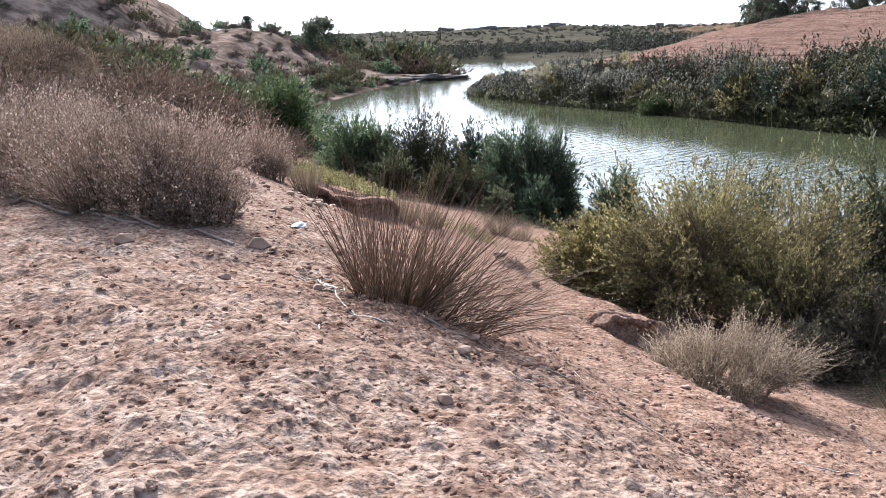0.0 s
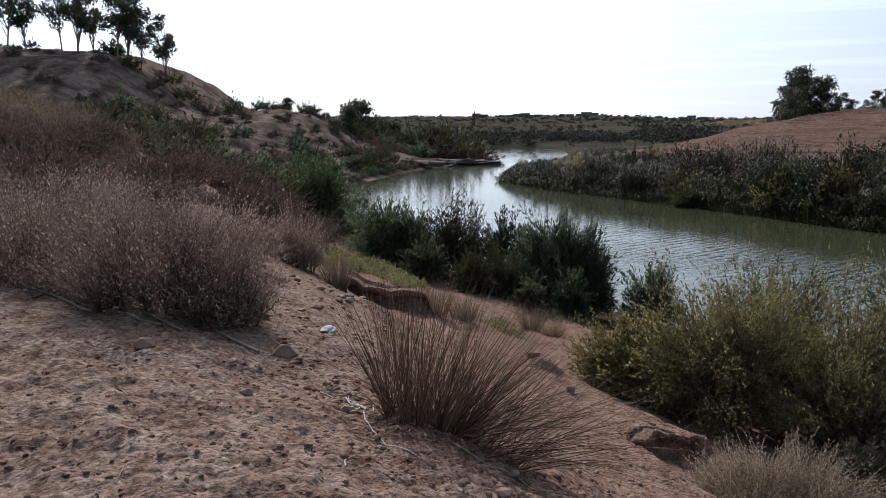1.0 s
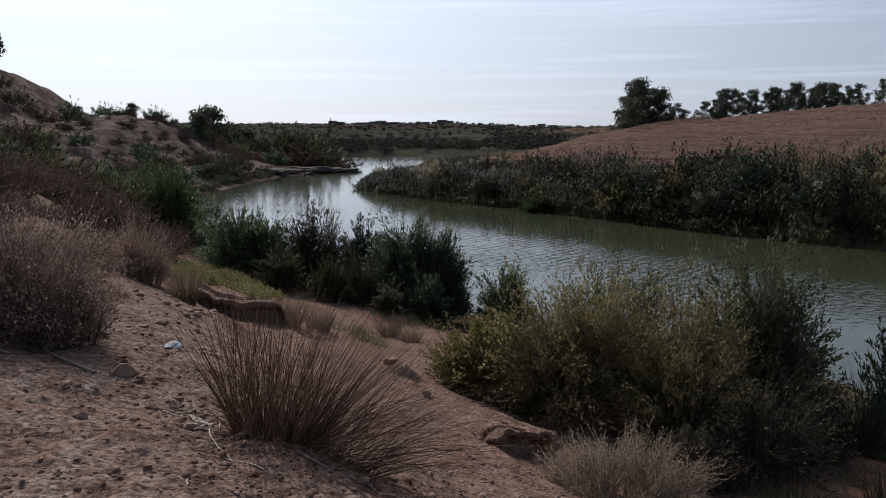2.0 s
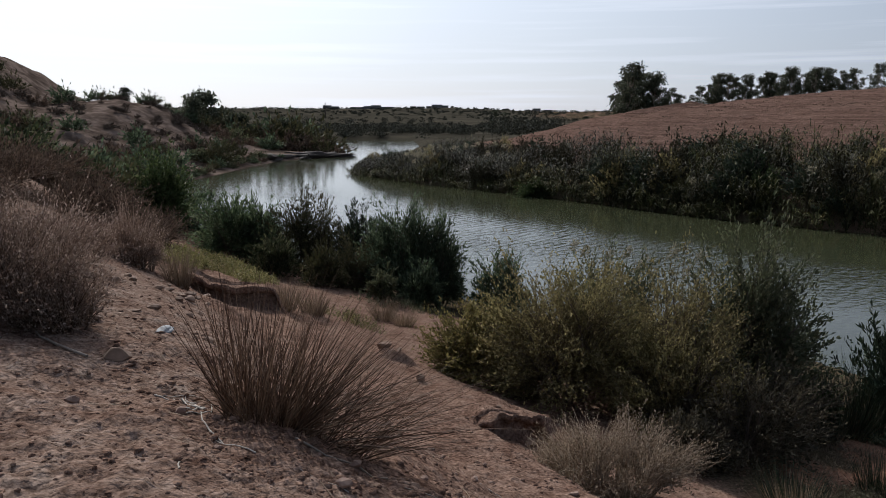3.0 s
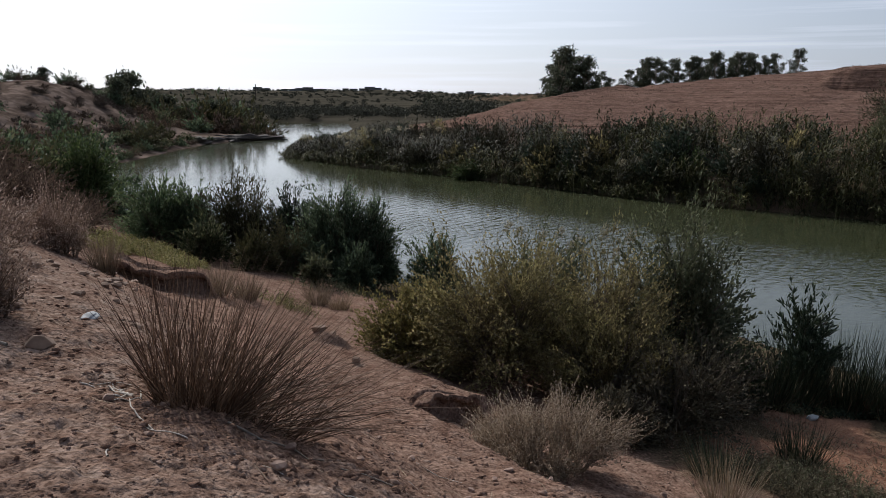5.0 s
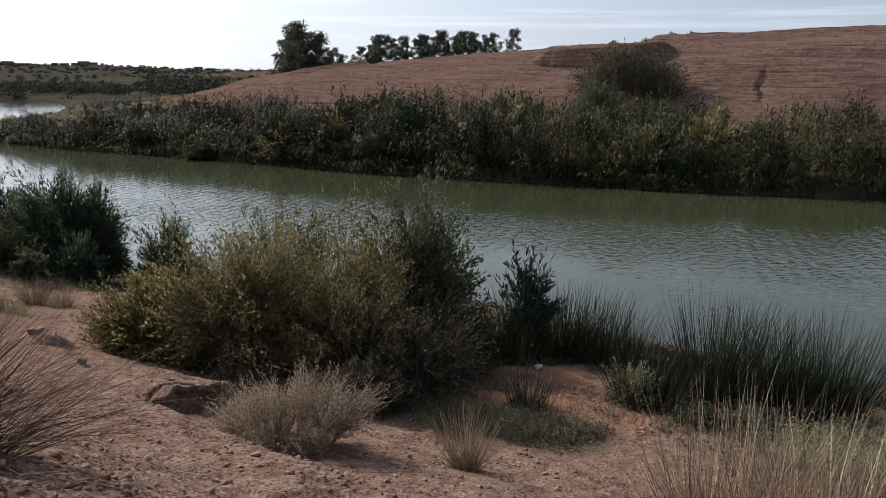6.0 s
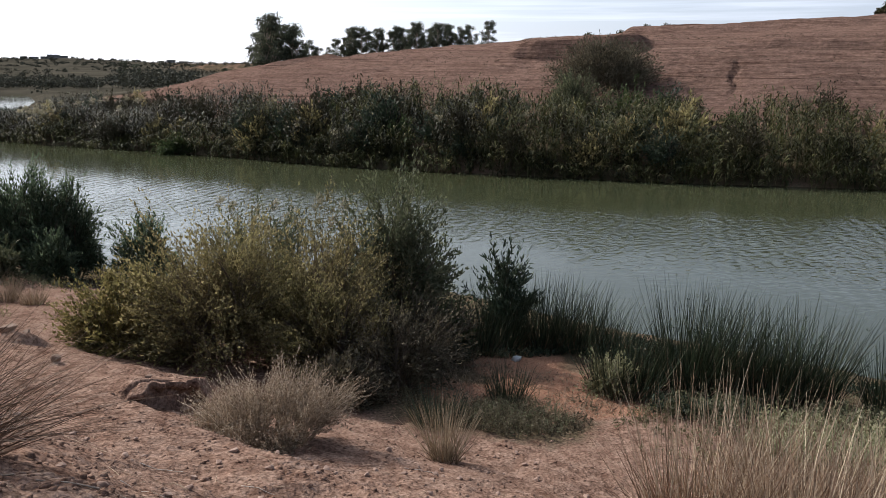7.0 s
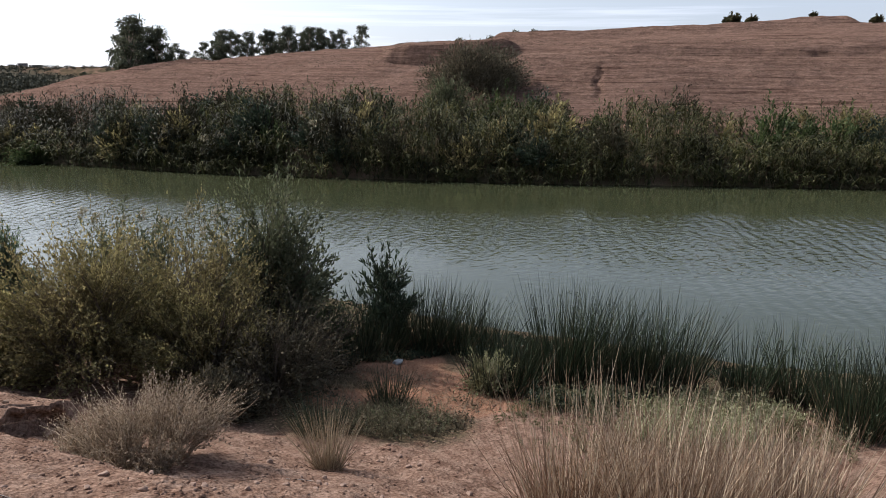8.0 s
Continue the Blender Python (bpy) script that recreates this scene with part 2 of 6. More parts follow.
EARTH, WATER = earth_material(), water_material()
STRAW = leaf_material("dry_straw", [(0.15, 0.105, 0.07), (0.24, 0.175, 0.12), (0.33, 0.25, 0.17)], 0.2, 0.6, sway=0.006)
RUSH_DRY = leaf_material("dry_rush", [(0.045, 0.027, 0.018), (0.115, 0.068, 0.045), (0.27, 0.18, 0.12)], 0.1, 0.5, sway=0.006)
STRAW_PALE = leaf_material("pale_straw", [(0.15, 0.105, 0.065), (0.28, 0.21, 0.14), (0.42, 0.34, 0.24)], 0.2, 0.55, sway=0.005)
TWIG_GREY = leaf_material("grey_twigs", [(0.075, 0.05, 0.036), (0.2, 0.137, 0.1), (0.4, 0.3, 0.23)], 0.2, 0.8, sway=0.006)
FLECK = leaf_material("dry_seed_flecks", [(0.13, 0.085, 0.064), (0.3, 0.21, 0.165), (0.56, 0.44, 0.36)], 0.25, 0.8, sway=0.004)
TWIG_BEIGE = leaf_material("beige_twigs", [(0.145, 0.104, 0.07), (0.33, 0.25, 0.18), (0.55, 0.447, 0.333)], 0.28, 0.8, sway=0.006)
TWIG_RED = leaf_material("russet_twigs", [(0.07, 0.047, 0.034), (0.145, 0.1, 0.072), (0.23, 0.165, 0.12)], 0.15, 0.8, sway=0.006)
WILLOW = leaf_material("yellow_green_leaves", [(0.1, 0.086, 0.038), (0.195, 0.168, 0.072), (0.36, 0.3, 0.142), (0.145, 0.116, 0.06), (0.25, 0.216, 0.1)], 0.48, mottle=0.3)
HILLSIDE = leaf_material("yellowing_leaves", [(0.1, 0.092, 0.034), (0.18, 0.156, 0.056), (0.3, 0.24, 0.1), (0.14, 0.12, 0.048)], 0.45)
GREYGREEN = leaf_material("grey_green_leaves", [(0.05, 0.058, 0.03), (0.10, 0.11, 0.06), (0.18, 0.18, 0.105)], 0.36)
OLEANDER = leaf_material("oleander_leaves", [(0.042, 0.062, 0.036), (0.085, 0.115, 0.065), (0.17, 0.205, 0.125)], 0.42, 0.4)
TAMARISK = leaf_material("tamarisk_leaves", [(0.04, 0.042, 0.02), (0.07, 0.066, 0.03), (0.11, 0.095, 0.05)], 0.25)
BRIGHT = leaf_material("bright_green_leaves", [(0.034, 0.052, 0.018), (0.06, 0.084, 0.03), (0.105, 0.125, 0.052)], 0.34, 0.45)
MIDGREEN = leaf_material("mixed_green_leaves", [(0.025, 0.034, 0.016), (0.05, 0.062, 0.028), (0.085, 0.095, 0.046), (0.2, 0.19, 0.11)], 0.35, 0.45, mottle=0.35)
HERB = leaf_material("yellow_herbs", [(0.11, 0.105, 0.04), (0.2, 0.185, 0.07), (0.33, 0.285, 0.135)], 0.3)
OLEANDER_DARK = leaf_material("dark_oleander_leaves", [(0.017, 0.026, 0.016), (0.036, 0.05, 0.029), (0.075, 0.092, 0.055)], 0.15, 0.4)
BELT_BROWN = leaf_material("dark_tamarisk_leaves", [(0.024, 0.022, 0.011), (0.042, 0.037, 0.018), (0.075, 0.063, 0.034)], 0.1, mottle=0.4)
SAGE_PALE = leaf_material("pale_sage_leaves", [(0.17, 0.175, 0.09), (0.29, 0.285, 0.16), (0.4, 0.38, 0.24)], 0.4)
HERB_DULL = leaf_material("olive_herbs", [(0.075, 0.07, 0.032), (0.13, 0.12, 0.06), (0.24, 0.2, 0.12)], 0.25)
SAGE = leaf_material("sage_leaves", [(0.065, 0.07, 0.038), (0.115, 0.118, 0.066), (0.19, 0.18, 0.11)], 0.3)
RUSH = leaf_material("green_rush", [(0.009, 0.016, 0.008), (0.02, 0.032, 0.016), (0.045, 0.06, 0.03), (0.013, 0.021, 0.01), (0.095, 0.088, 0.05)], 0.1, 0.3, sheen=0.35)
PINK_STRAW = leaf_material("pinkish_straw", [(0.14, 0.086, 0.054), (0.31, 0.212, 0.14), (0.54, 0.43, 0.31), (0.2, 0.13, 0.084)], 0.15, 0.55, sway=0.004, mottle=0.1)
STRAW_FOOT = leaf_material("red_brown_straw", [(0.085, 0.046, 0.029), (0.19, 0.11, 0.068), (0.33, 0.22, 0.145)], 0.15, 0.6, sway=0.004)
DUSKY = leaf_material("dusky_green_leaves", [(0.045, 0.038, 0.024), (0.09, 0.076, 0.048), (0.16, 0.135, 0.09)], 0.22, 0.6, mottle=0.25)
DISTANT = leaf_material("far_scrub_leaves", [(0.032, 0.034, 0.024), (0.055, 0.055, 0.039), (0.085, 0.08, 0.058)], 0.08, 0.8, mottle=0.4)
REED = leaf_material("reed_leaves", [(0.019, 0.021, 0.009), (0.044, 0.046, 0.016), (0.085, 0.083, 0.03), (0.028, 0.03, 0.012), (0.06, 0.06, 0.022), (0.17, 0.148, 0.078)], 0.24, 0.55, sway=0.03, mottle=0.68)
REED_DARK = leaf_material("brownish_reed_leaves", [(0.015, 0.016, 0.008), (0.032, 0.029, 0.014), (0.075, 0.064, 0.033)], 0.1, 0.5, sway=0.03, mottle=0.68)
PLUME = leaf_material("reed_plume", [(0.2, 0.18, 0.11), (0.33, 0.29, 0.19), (0.46, 0.41, 0.31)], 0.4, 0.8)
GUM = leaf_material("gum_leaves", [(0.042, 0.048, 0.03), (0.07, 0.078, 0.048), (0.11, 0.118, 0.075)], 0.34, 0.5)
BARK = bark_material("brown_bark", (0.07, 0.05, 0.035), (0.15, 0.11, 0.08))
BARK_PALE = bark_material("pale_bark", (0.16, 0.12, 0.09), (0.3, 0.25, 0.2), 3.0)
STICK = bark_material("bleached_wood", (0.38, 0.32, 0.26), (0.66, 0.6, 0.52), 30)
CLOD = bark_material("earth_clods", (0.15, 0.088, 0.058), (0.30, 0.2, 0.138), 5)
STONE = bark_material("earth_coated_stone", (0.18, 0.105, 0.076), (0.36, 0.25, 0.19), 9)
SLAB = bark_material("grey_brown_rock", (0.03, 0.022, 0.017), (0.085, 0.064, 0.05), 1.3)
PLASTER = bark_material("pale_plaster", (0.16, 0.15, 0.14), (0.25, 0.23, 0.21), 0.2)
LITTER = bark_material("grey_white_plastic", (0.28, 0.28, 0.28), (0.5, 0.5, 0.49), 20)
# ---------------------------------------------------------------- lie of the land
# The water lies at z = 0; the two shorelines run upstream, away from the camera.
SHORE_NEAR = [(60, -60), (36, -12), (23.5, 1.5), (19.2, 6.0), (17.6, 8.4), (16.7, 10.8), (14.8, 14.8), (13.4, 19.6), (8.5, 23.6), (5.0, 28.5),
              (-1.5, 37.5), (-7.2, 47.5), (-9.5, 58), (-14, 72), (-13, 84.5), (-9, 105), (-6, 117), (3.0, 128), (-3.5, 134),
              (-6, 158), (-6, 180), (-30, 192), (-90, 205)]
SHORE_FAR = [(110, -60), (85, -28), (64, 3), (52, 18), (45, 25.5), (38, 32.4), (34, 37.7), (29.2, 43.8), (24.4, 50.5), (20, 60), (15.3, 68.2),
             (9.4, 78), (5.6, 87), (3.3, 91.5), (7.5, 101), (13, 130), (20, 165), (23, 200), (-6, 206), (-90, 222)]


SCARPS = [(62.0, 66.3, -40, 8.5, 1.3), (106, 68, -58, 28, 1.7), (50, 113, -18, 7, 0.9), (80, 42, -60, 15, 0.55)]
LEDGES = [(2.35, 9.7, 22, 0.7, 0.34), (-1.6, 14.7, -2, 1.0, 0.42), (3.1, 10.9, 50, 0.8, 0.22), (1.2, 13.2, 8, 0.5, 0.16), (-1.4, 12.6, 5, 0.5, 0.1)]


def hashed(i, j, seed):
    n = (i.astype(np.int64) * 374761393 + j.astype(np.int64) * 668265263 + seed * 1442695041) & 0x7FFFFFFF
    n = ((n ^ (n >> 13)) * 1274126177) & 0x7FFFFFFF
    return ((n ^ (n >> 16)) & 0xFFFF) / 65535.0


def value_noise(x, y, seed=0):
    """Smooth noise from -1 to 1 over a lattice of one metre."""
    i, j = np.floor(x), np.floor(y)
    u, v = x - i, y - j
    u, v = u * u * (3 - 2 * u), v * v * (3 - 2 * v)
    a, b = hashed(i, j, seed), hashed(i + 1, j, seed)
    c, d = hashed(i, j + 1, seed), hashed(i + 1, j + 1, seed)
    return 2 * (a + (b - a) * u + (c - a) * v + (a - b - c + d) * u * v) - 1


def rough(x, y, size, seed=0, octaves=3):
    total, gain = 0 * x, 1.0
    for k in range(octaves):
        c, s = math.cos(1 + k * 1.3), math.sin(1 + k * 1.3)
        total = total + gain * value_noise((c * x - s * y) / size, (s * x + c * y) / size, seed + k)
        size, gain = size * 0.47, gain * 0.5
    return total


def smooth(x):
    x = np.clip(x, 0, 1)
    return x * x * (3 - 2 * x)


def to_line(x, y, line):
    best = np.full(x.shape, 1e9)
    for (ax, ay), (bx, by) in zip(line, line[1:]):
        dx, dy = bx - ax, by - ay
        u = np.clip(((x - ax) * dx + (y - ay) * dy) / (dx * dx + dy * dy), 0, 1)
        best = np.minimum(best, np.hypot(x - ax - u * dx, y - ay - u * dy))
    return best


def in_river(x, y):
    ring = SHORE_NEAR + SHORE_FAR[::-1]
    inside = np.zeros(x.shape, bool)
    for (ax, ay), (bx, by) in zip(ring, ring[1:] + ring[:1]):
        if ay != by:
            inside ^= ((ay > y) != (by > y)) & (x < ax + (y - ay) * (bx - ax) / (by - ay))
    return inside


def height(x, y, fine=True):
    """The ground's height at arrays of x and y."""
    x, y = np.asarray(x, float), np.asarray(y, float)
    wob = 0.8 * rough(x, y, 9.0, 3, 2)
    near, far, wet = to_line(x, y, SHORE_NEAR), to_line(x, y, SHORE_FAR), in_river(x, y)
    r = np.hypot(x, y)
    d = np.maximum(near + np.where(r < 40, 0.15, 0.9) * wob * np.minimum(near / 4, 1), 0)
    left = np.interp(d, [0, 2, 8, 12, 15, 18, 21.4, 30, 45, 90], [0.05, 0.42, 1.0, 1.5, 2.4, 3.5, 4.6, 5.5, 6.9, 8.0])
    # beside the path the slope falls evenly towards the river
    fall = 0.94 * x + 0.34 * y + 0.06 * np.maximum(y - 7, 0) + 0.2 * wob
    slope = np.interp(fall, [-30, -12, -4, -0.3, 0.85, 1.6, 2.3, 2.9, 3.65, 4.7, 5.3, 6.1, 8, 10, 13.3, 20], [7.5, 6.4, 5.55, 5.2, 4.98, 4.72, 4.38, 4.0, 3.5, 3.28, 2.85, 2.6, 1.85, 1.5, 1.08, 0.7])
    left = left + (slope - left) * smooth((near - 2) / 5) * smooth((50 - r) / 16)
    # hillock and the large hill on the near bank
    left = left + 2.0 * np.exp(-(((x + 13.6) / 4.4) ** 2 + ((y - 21.5) / 4.2) ** 2))
    left = left + 10.8 * smooth((-x - 38 + 1.2 * wob) / 21) * smooth((y - 88) / 40) * smooth((300 - y) / 120)
    left = left + 3.4 * np.exp(-(((x + 29) / 11) ** 2 + ((y - 132) / 20) ** 2))
    left = left + smooth((r - 70) / 30) * smooth((near - 4) / 8) * (0.5 * rough(x, y, 7.0, 81, 3) + 0.35 * np.abs(rough(x, y, 3.2, 85, 2)))
    left = np.where(y > 165, left + (1.3 - left) * smooth((y - 165) / 50) * smooth((x + 75) / 40), left)
    s = far + 1.2 * wob * np.minimum(far / 10, 1)
    a = -0.69 * (x - 34) + 0.72 * (y - 38)
    lift = np.interp(a, [-150, -60, -25, -2, 18, 34, 48, 62, 72, 90, 120], [1.18, 1.14, 0.95, 0.9, 0.85, 0.8, 0.7, 0.67, 0.33, 0.17, 0.09])
    right = np.interp(s, [0, 1, 6, 14, 22, 30, 45, 70, 100, 130, 300, 900], [0.05, 0.5, 1.1, 2.6, 5.0, 7.2, 9.5, 11.4, 12.6, 13.2, 15, 15])
    right = 0.7 * np.minimum(s / 2, 1) + right * lift
    # gully and eroded benches in the far hill
    hill = smooth((s - 16) / 8) * smooth((lift - 0.3) / 0.2)
    cut = np.abs(x - 58 - 1.29 * (y - 43.4) + 0.9 * value_noise(x / 2.5, y / 2.5, 9))
    right = right - hill * 0.4 * np.exp(-((cut / 0.4) ** 2)) * smooth((50 - y) / 3)
    side = smooth((x - y + 2) / 14)
    bench = right * 2.3 + 0.55 * rough(x, y, 16, 21, 4)
    right = right + hill * (0.02 + 0.42 * side) * smooth((10.5 - right) / 2) * (smooth((bench - np.floor(bench)) * 4 - 1.5) - (bench - np.floor(bench)))
    right = right + hill * (0.13 * rough(x, y, 6.0, 23, 3) + 0.05 * rough(x, y, 1.6, 27, 2))
    right = np.where(y > 190, right + (1.2 - right) * smooth((y - 190) / 60) * smooth((90 - x) / 60), right)
    z = np.where(near < far, left, right)
    z = np.where(wet, -np.minimum(np.minimum(near, far) * 0.3, 1.6), z)
    # far ridge under the horizon
    az = np.degrees(np.arctan2(x, y))
    ridge = 15 + 2.2 * value_noise(az / 5, 0 * az, 5) + 1.0 * value_noise(az / 1.3, 0 * az, 6) - 7 * smooth((az - 9) / 8)
    z = np.where(r > 500, z + (ridge - z) * smooth((r - 950) / 330), z)
    # broken edges of hard earth across the slope: centre, course, half length, rise
    for cx, cy, turn, half, rise in LEDGES:
        c, s_ = math.cos(radians(turn)), math.sin(radians(turn))
        u, v = (x - cx) * c + (y - cy) * s_, -(x - cx) * s_ + (y - cy) * c
        v = v + 0.10 * value_noise(u / 0.28, 0 * u, 8) + 0.16 * value_noise(u / 0.9, 0 * u, 9)
        z = z + rise * smooth((v + 0.03) / 0.07) * np.exp(-np.maximum(v, 0) / 1.1) * smooth((half - np.abs(u)) / 0.35)
    # scarps where the far hill has slipped
    for cx, cy, turn, half, rise in SCARPS:
        c, s_ = math.cos(radians(turn)), math.sin(radians(turn))
        u, v = (x - cx) * c + (y - cy) * s_, -(x - cx) * s_ + (y - cy) * c
        v = v + 0.45 * value_noise(u / 3.0, 0 * u, 18) + 0.25 * value_noise(u / 0.9, 0 * u, 19) - 2.0 * (u / half) ** 2
        soft_edge = 0.7 + 2.2 * (rise > 1.5)
        z = z + rise * (smooth((v + 0.3) / soft_edge) * np.exp(-np.maximum(v, 0) / 16) - 0.8 * (v < 0.4) * (1 - smooth((v + 0.3) / soft_edge)) * np.exp(np.minimum(v, 0) / 4) * (rise < 1.5)) * smooth((half - np.abs(u)) / 3)
    # the crest of crust falls away towards the path
    z = z - 0.2 * smooth((-x - 0.4 * (y - 2.2) - 0.45) / 1.5) * smooth((5.6 - y) / 2.4) * smooth((y + 14) / 12)
    if fine:
        dry = np.where(wet, 0.2, 1.0) * np.minimum(np.minimum(near, far) / 3, 1)
        z = z + dry * (0.05 * rough(x, y, 1.3, 11, 2) + 0.25 * rough(x, y, 17, 13, 2) * smooth((r - 22) / 30))
        close = smooth((19 - r) / 9)
        lumps = rough(x, y, 0.34, 31, 3)
        z = z + dry * close * (0.026 * lumps + 0.014 * np.maximum(rough(x, y, 0.12, 41, 2), 0)) + dry * smooth((9 - r) / 4) * (0.015 * rough(x, y, 0.066, 43, 2) + 0.011 * np.maximum(rough(x, y, 0.05, 47, 1) - 0.1, 0) - 0.012 * np.maximum(rough(x, y, 0.07, 49, 1) - 0.35, 0))
    return z


def ground_z(x, y):
    return float(height(np.array([x]), np.array([y]))[0])


# ---------------------------------------------------------------- mesh helpers
def mesh_of(name, verts, faces, material, smooth_shade=False):
    """A mesh from an array of points and a list of arrays of faces, each of one width."""
    me = bpy.data.meshes.new(name)
    verts = np.ascontiguousarray(verts, np.float32).reshape(-1, 3)
    me.vertices.add(len(verts))
    me.vertices.foreach_set("co", verts.ravel())
    loops = np.concatenate([f.ravel() for f in faces]).astype(np.int32)
    sizes = np.concatenate([np.full(len(f), f.shape[1]) for f in faces])
    me.loops.add(len(loops))
    me.loops.foreach_set("vertex_index", loops)
    me.polygons.add(len(sizes))
    me.polygons.foreach_set("loop_start", np.concatenate([[0], np.cumsum(sizes)[:-1]]).astype(np.int32))
    if smooth_shade:
        me.polygons.foreach_set("use_smooth", np.ones(len(sizes), bool))
    me.update(calc_edges=True)
    me.materials.append(material)
    return me


class Soup:
    """Gathers strips, leaves and tubes, and turns them into one mesh."""

    def __init__(self):
        self.verts, self.faces, self.count = [], [], 0

    def add(self, verts, faces):
        verts = verts.reshape(-1, 3)
        self.verts.append(verts)
        self.faces.append(faces + self.count)
        self.count += len(verts)

    def strips(self, pts, width, side):
        """Flat tapering strips along lines: pts n x k x 3, width n x k, side n x 3."""
        n, k, _ = pts.shape
        off = side[:, None, :] * (width[..., None] / 2)
        v = np.stack([pts - off, pts + off], 2)
        i = (np.arange(n)[:, None] * k + np.arange(k - 1)) * 2
        self.add(v, np.stack([i, i + 1, i + 3, i + 2], -1).reshape(-1, 4))

    def leaves(self, at, way, side, length, width):
        """Leaves with a bent middle: four points each."""
        mid = at + way * (length * 0.45)[:, None]
        fold = np.cross(way, side) * (width * 0.25)[:, None]
        v = np.stack([at, mid + side * (width / 2)[:, None] + fold, at + way * length[:, None], mid - side * (width / 2)[:, None] + fold], 1)
        self.add(v, np.arange(len(at) * 4).reshape(-1, 4))

    def tubes(self, pts, radius, m=5):
        n, k, _ = pts.shape
        along = np.gradient(pts, axis=1)
        along /= np.linalg.norm(along, axis=2, keepdims=True) + 1e-9
        ref = np.where(np.abs(along[..., 2:]) > 0.9, np.array([1.0, 0, 0]), np.array([0, 0, 1.0]))
        u = np.cross(along, ref)
        u /= np.linalg.norm(u, axis=2, keepdims=True) + 1e-9
        w = np.cross(along, u)
        a = np.arange(m) * 2 * np.pi / m
        v = pts[:, :, None] + radius[..., None, None] * (np.cos(a)[:, None] * u[:, :, None] + np.sin(a)[:, None] * w[:, :, None])
        base = (np.arange(n)[:, None, None] * k + np.arange(k - 1)[:, None]) * m
        j, j2 = np.arange(m), (np.arange(m) + 1) % m
        self.add(v, np.stack([base + j, base + j2, base + m + j2, base + m + j], -1).reshape(-1, 4))

    def mesh(self, name, material, smooth_shade=False):
        return mesh_of(name, np.concatenate(self.verts), self.faces, material, smooth_shade)


def unit(v):
    return v / (np.linalg.norm(v, axis=-1, keepdims=True) + 1e-9)


def thing(name, x, y, z, label, category, group="", turn=0.0):
    ob = new(name)
    ob.empty_display_size = 0.2
    ob.matrix_basis = pose(x, y, z, 0, 0, turn)
    return tagged(ob, label, category, group)


def part(name, me, parent, label=""):
    ob = new(name, me)
    ob.parent = parent
    return tagged(ob, label) if label else ob


# ---------------------------------------------------------------- ground and water
def build_ground():
    view = np.arange(-38, 80, 0.24)
    angles = np.radians(np.concatenate([view, np.arange(80, 322, 3.0)]))
    radii = np.concatenate([[0.0], 0.25 * 1.07 ** np.arange(28), 1.62 * 1.0042 ** np.arange(390), 8.34 * 1.0074 ** np.arange(108), 18.5 * 1.0145 ** np.arange(76), 55.3 * 1.0085 ** np.arange(88), 116.5 * 1.0145 ** np.arange(28), 174.5 * 1.045 ** np.arange(72)])
    rr, aa = np.meshgrid(radii, angles, indexing="ij")
    x, y = rr * np.sin(aa), rr * np.cos(aa)
    z = height(x.ravel(), y.ravel()).reshape(x.shape)
    n, k = x.shape
    i = (np.arange(n - 1)[:, None] * k + np.arange(k))
    j = (np.arange(n - 1)[:, None] * k + (np.arange(k) + 1) % k)
    faces = np.stack([i, j, j + k, i + k], -1).reshape(-1, 4)
    me = mesh_of("ground", np.stack([x, y, z], -1), [faces], EARTH, True)
    x, y, z, r = x.ravel(), y.ravel(), z.ravel(), rr.ravel()
    near, far = to_line(x, y, SHORE_NEAR), to_line(x, y, SHORE_FAR)
    fall = 0.94 * x + 0.34 * y
    right = (far < near) & (y < 230)
    along_far = -0.69 * (x - 34) + 0.72 * (y - 38)
    maps = {
        "crust": np.clip(0.8 - 0.17 * fall + 0.25 * rough(x, y, 2.0, 61, 2), 0, 1) * (r < 60),
        # litter; its round mounds by the thicket also paint the thicket's shadow
        "litter": np.clip(np.where(right, smooth((12 - far) / 4), smooth((r - 19) / 14) * 0.8 + 1.0 * smooth((7.5 - near) / 4)) + 0.75 * np.exp(-((x - 6.2) ** 2 + (y - 11.2) ** 2) / 4.5) + 0.6 * np.exp(-((x - 9.0) ** 2 + (y - 12.4) ** 2) / 2.0) + 0.9 * np.exp(-((x - 7.4) ** 2 + (y - 9.0) ** 2) / 2.0) + 0.5 * np.exp(-((x - 8.6) ** 2 + (y - 10.8) ** 2) / 4) + 0.3 * rough(x, y, 3, 71, 2) - 0.15, 0, 1),
        "grass": np.maximum(smooth((y - 175) / 30) * smooth((110 - x + 0.2 * y) / 60), np.where(right, smooth((along_far - 72) / 20), 0)),
        "rust": np.minimum(sum(np.exp(-((x - cx) ** 2 + (y - cy) ** 2) / k) for cx, cy, k in ((9.8, 12.1, 0.9), (9.3, 11.1, 0.8), (9.0, 10.1, 0.7), (9.1, 9.0, 0.6), (7.4, 10.6, 0.4))) + 0.35 * rough(x, y, 0.7, 73, 2), 1) * (near < 12) * (~right),
        "beds": np.where(right, smooth((far - 9) / 6) * smooth((92 - along_far) / 22), 0),
        "dull": np.where(~right, smooth((r - 60) / 30), 0) * (1 - smooth((y - 175) / 30)),
    }
    for key, values in maps.items():
        me.attributes.new(key, "FLOAT", "POINT").data.foreach_set("value", np.clip(values, 0, 1).astype(np.float32))
    return tagged(new("ground", me), "dry red-brown earth bank with crumbly pale crust", "ground", kind="structure")


build_ground()


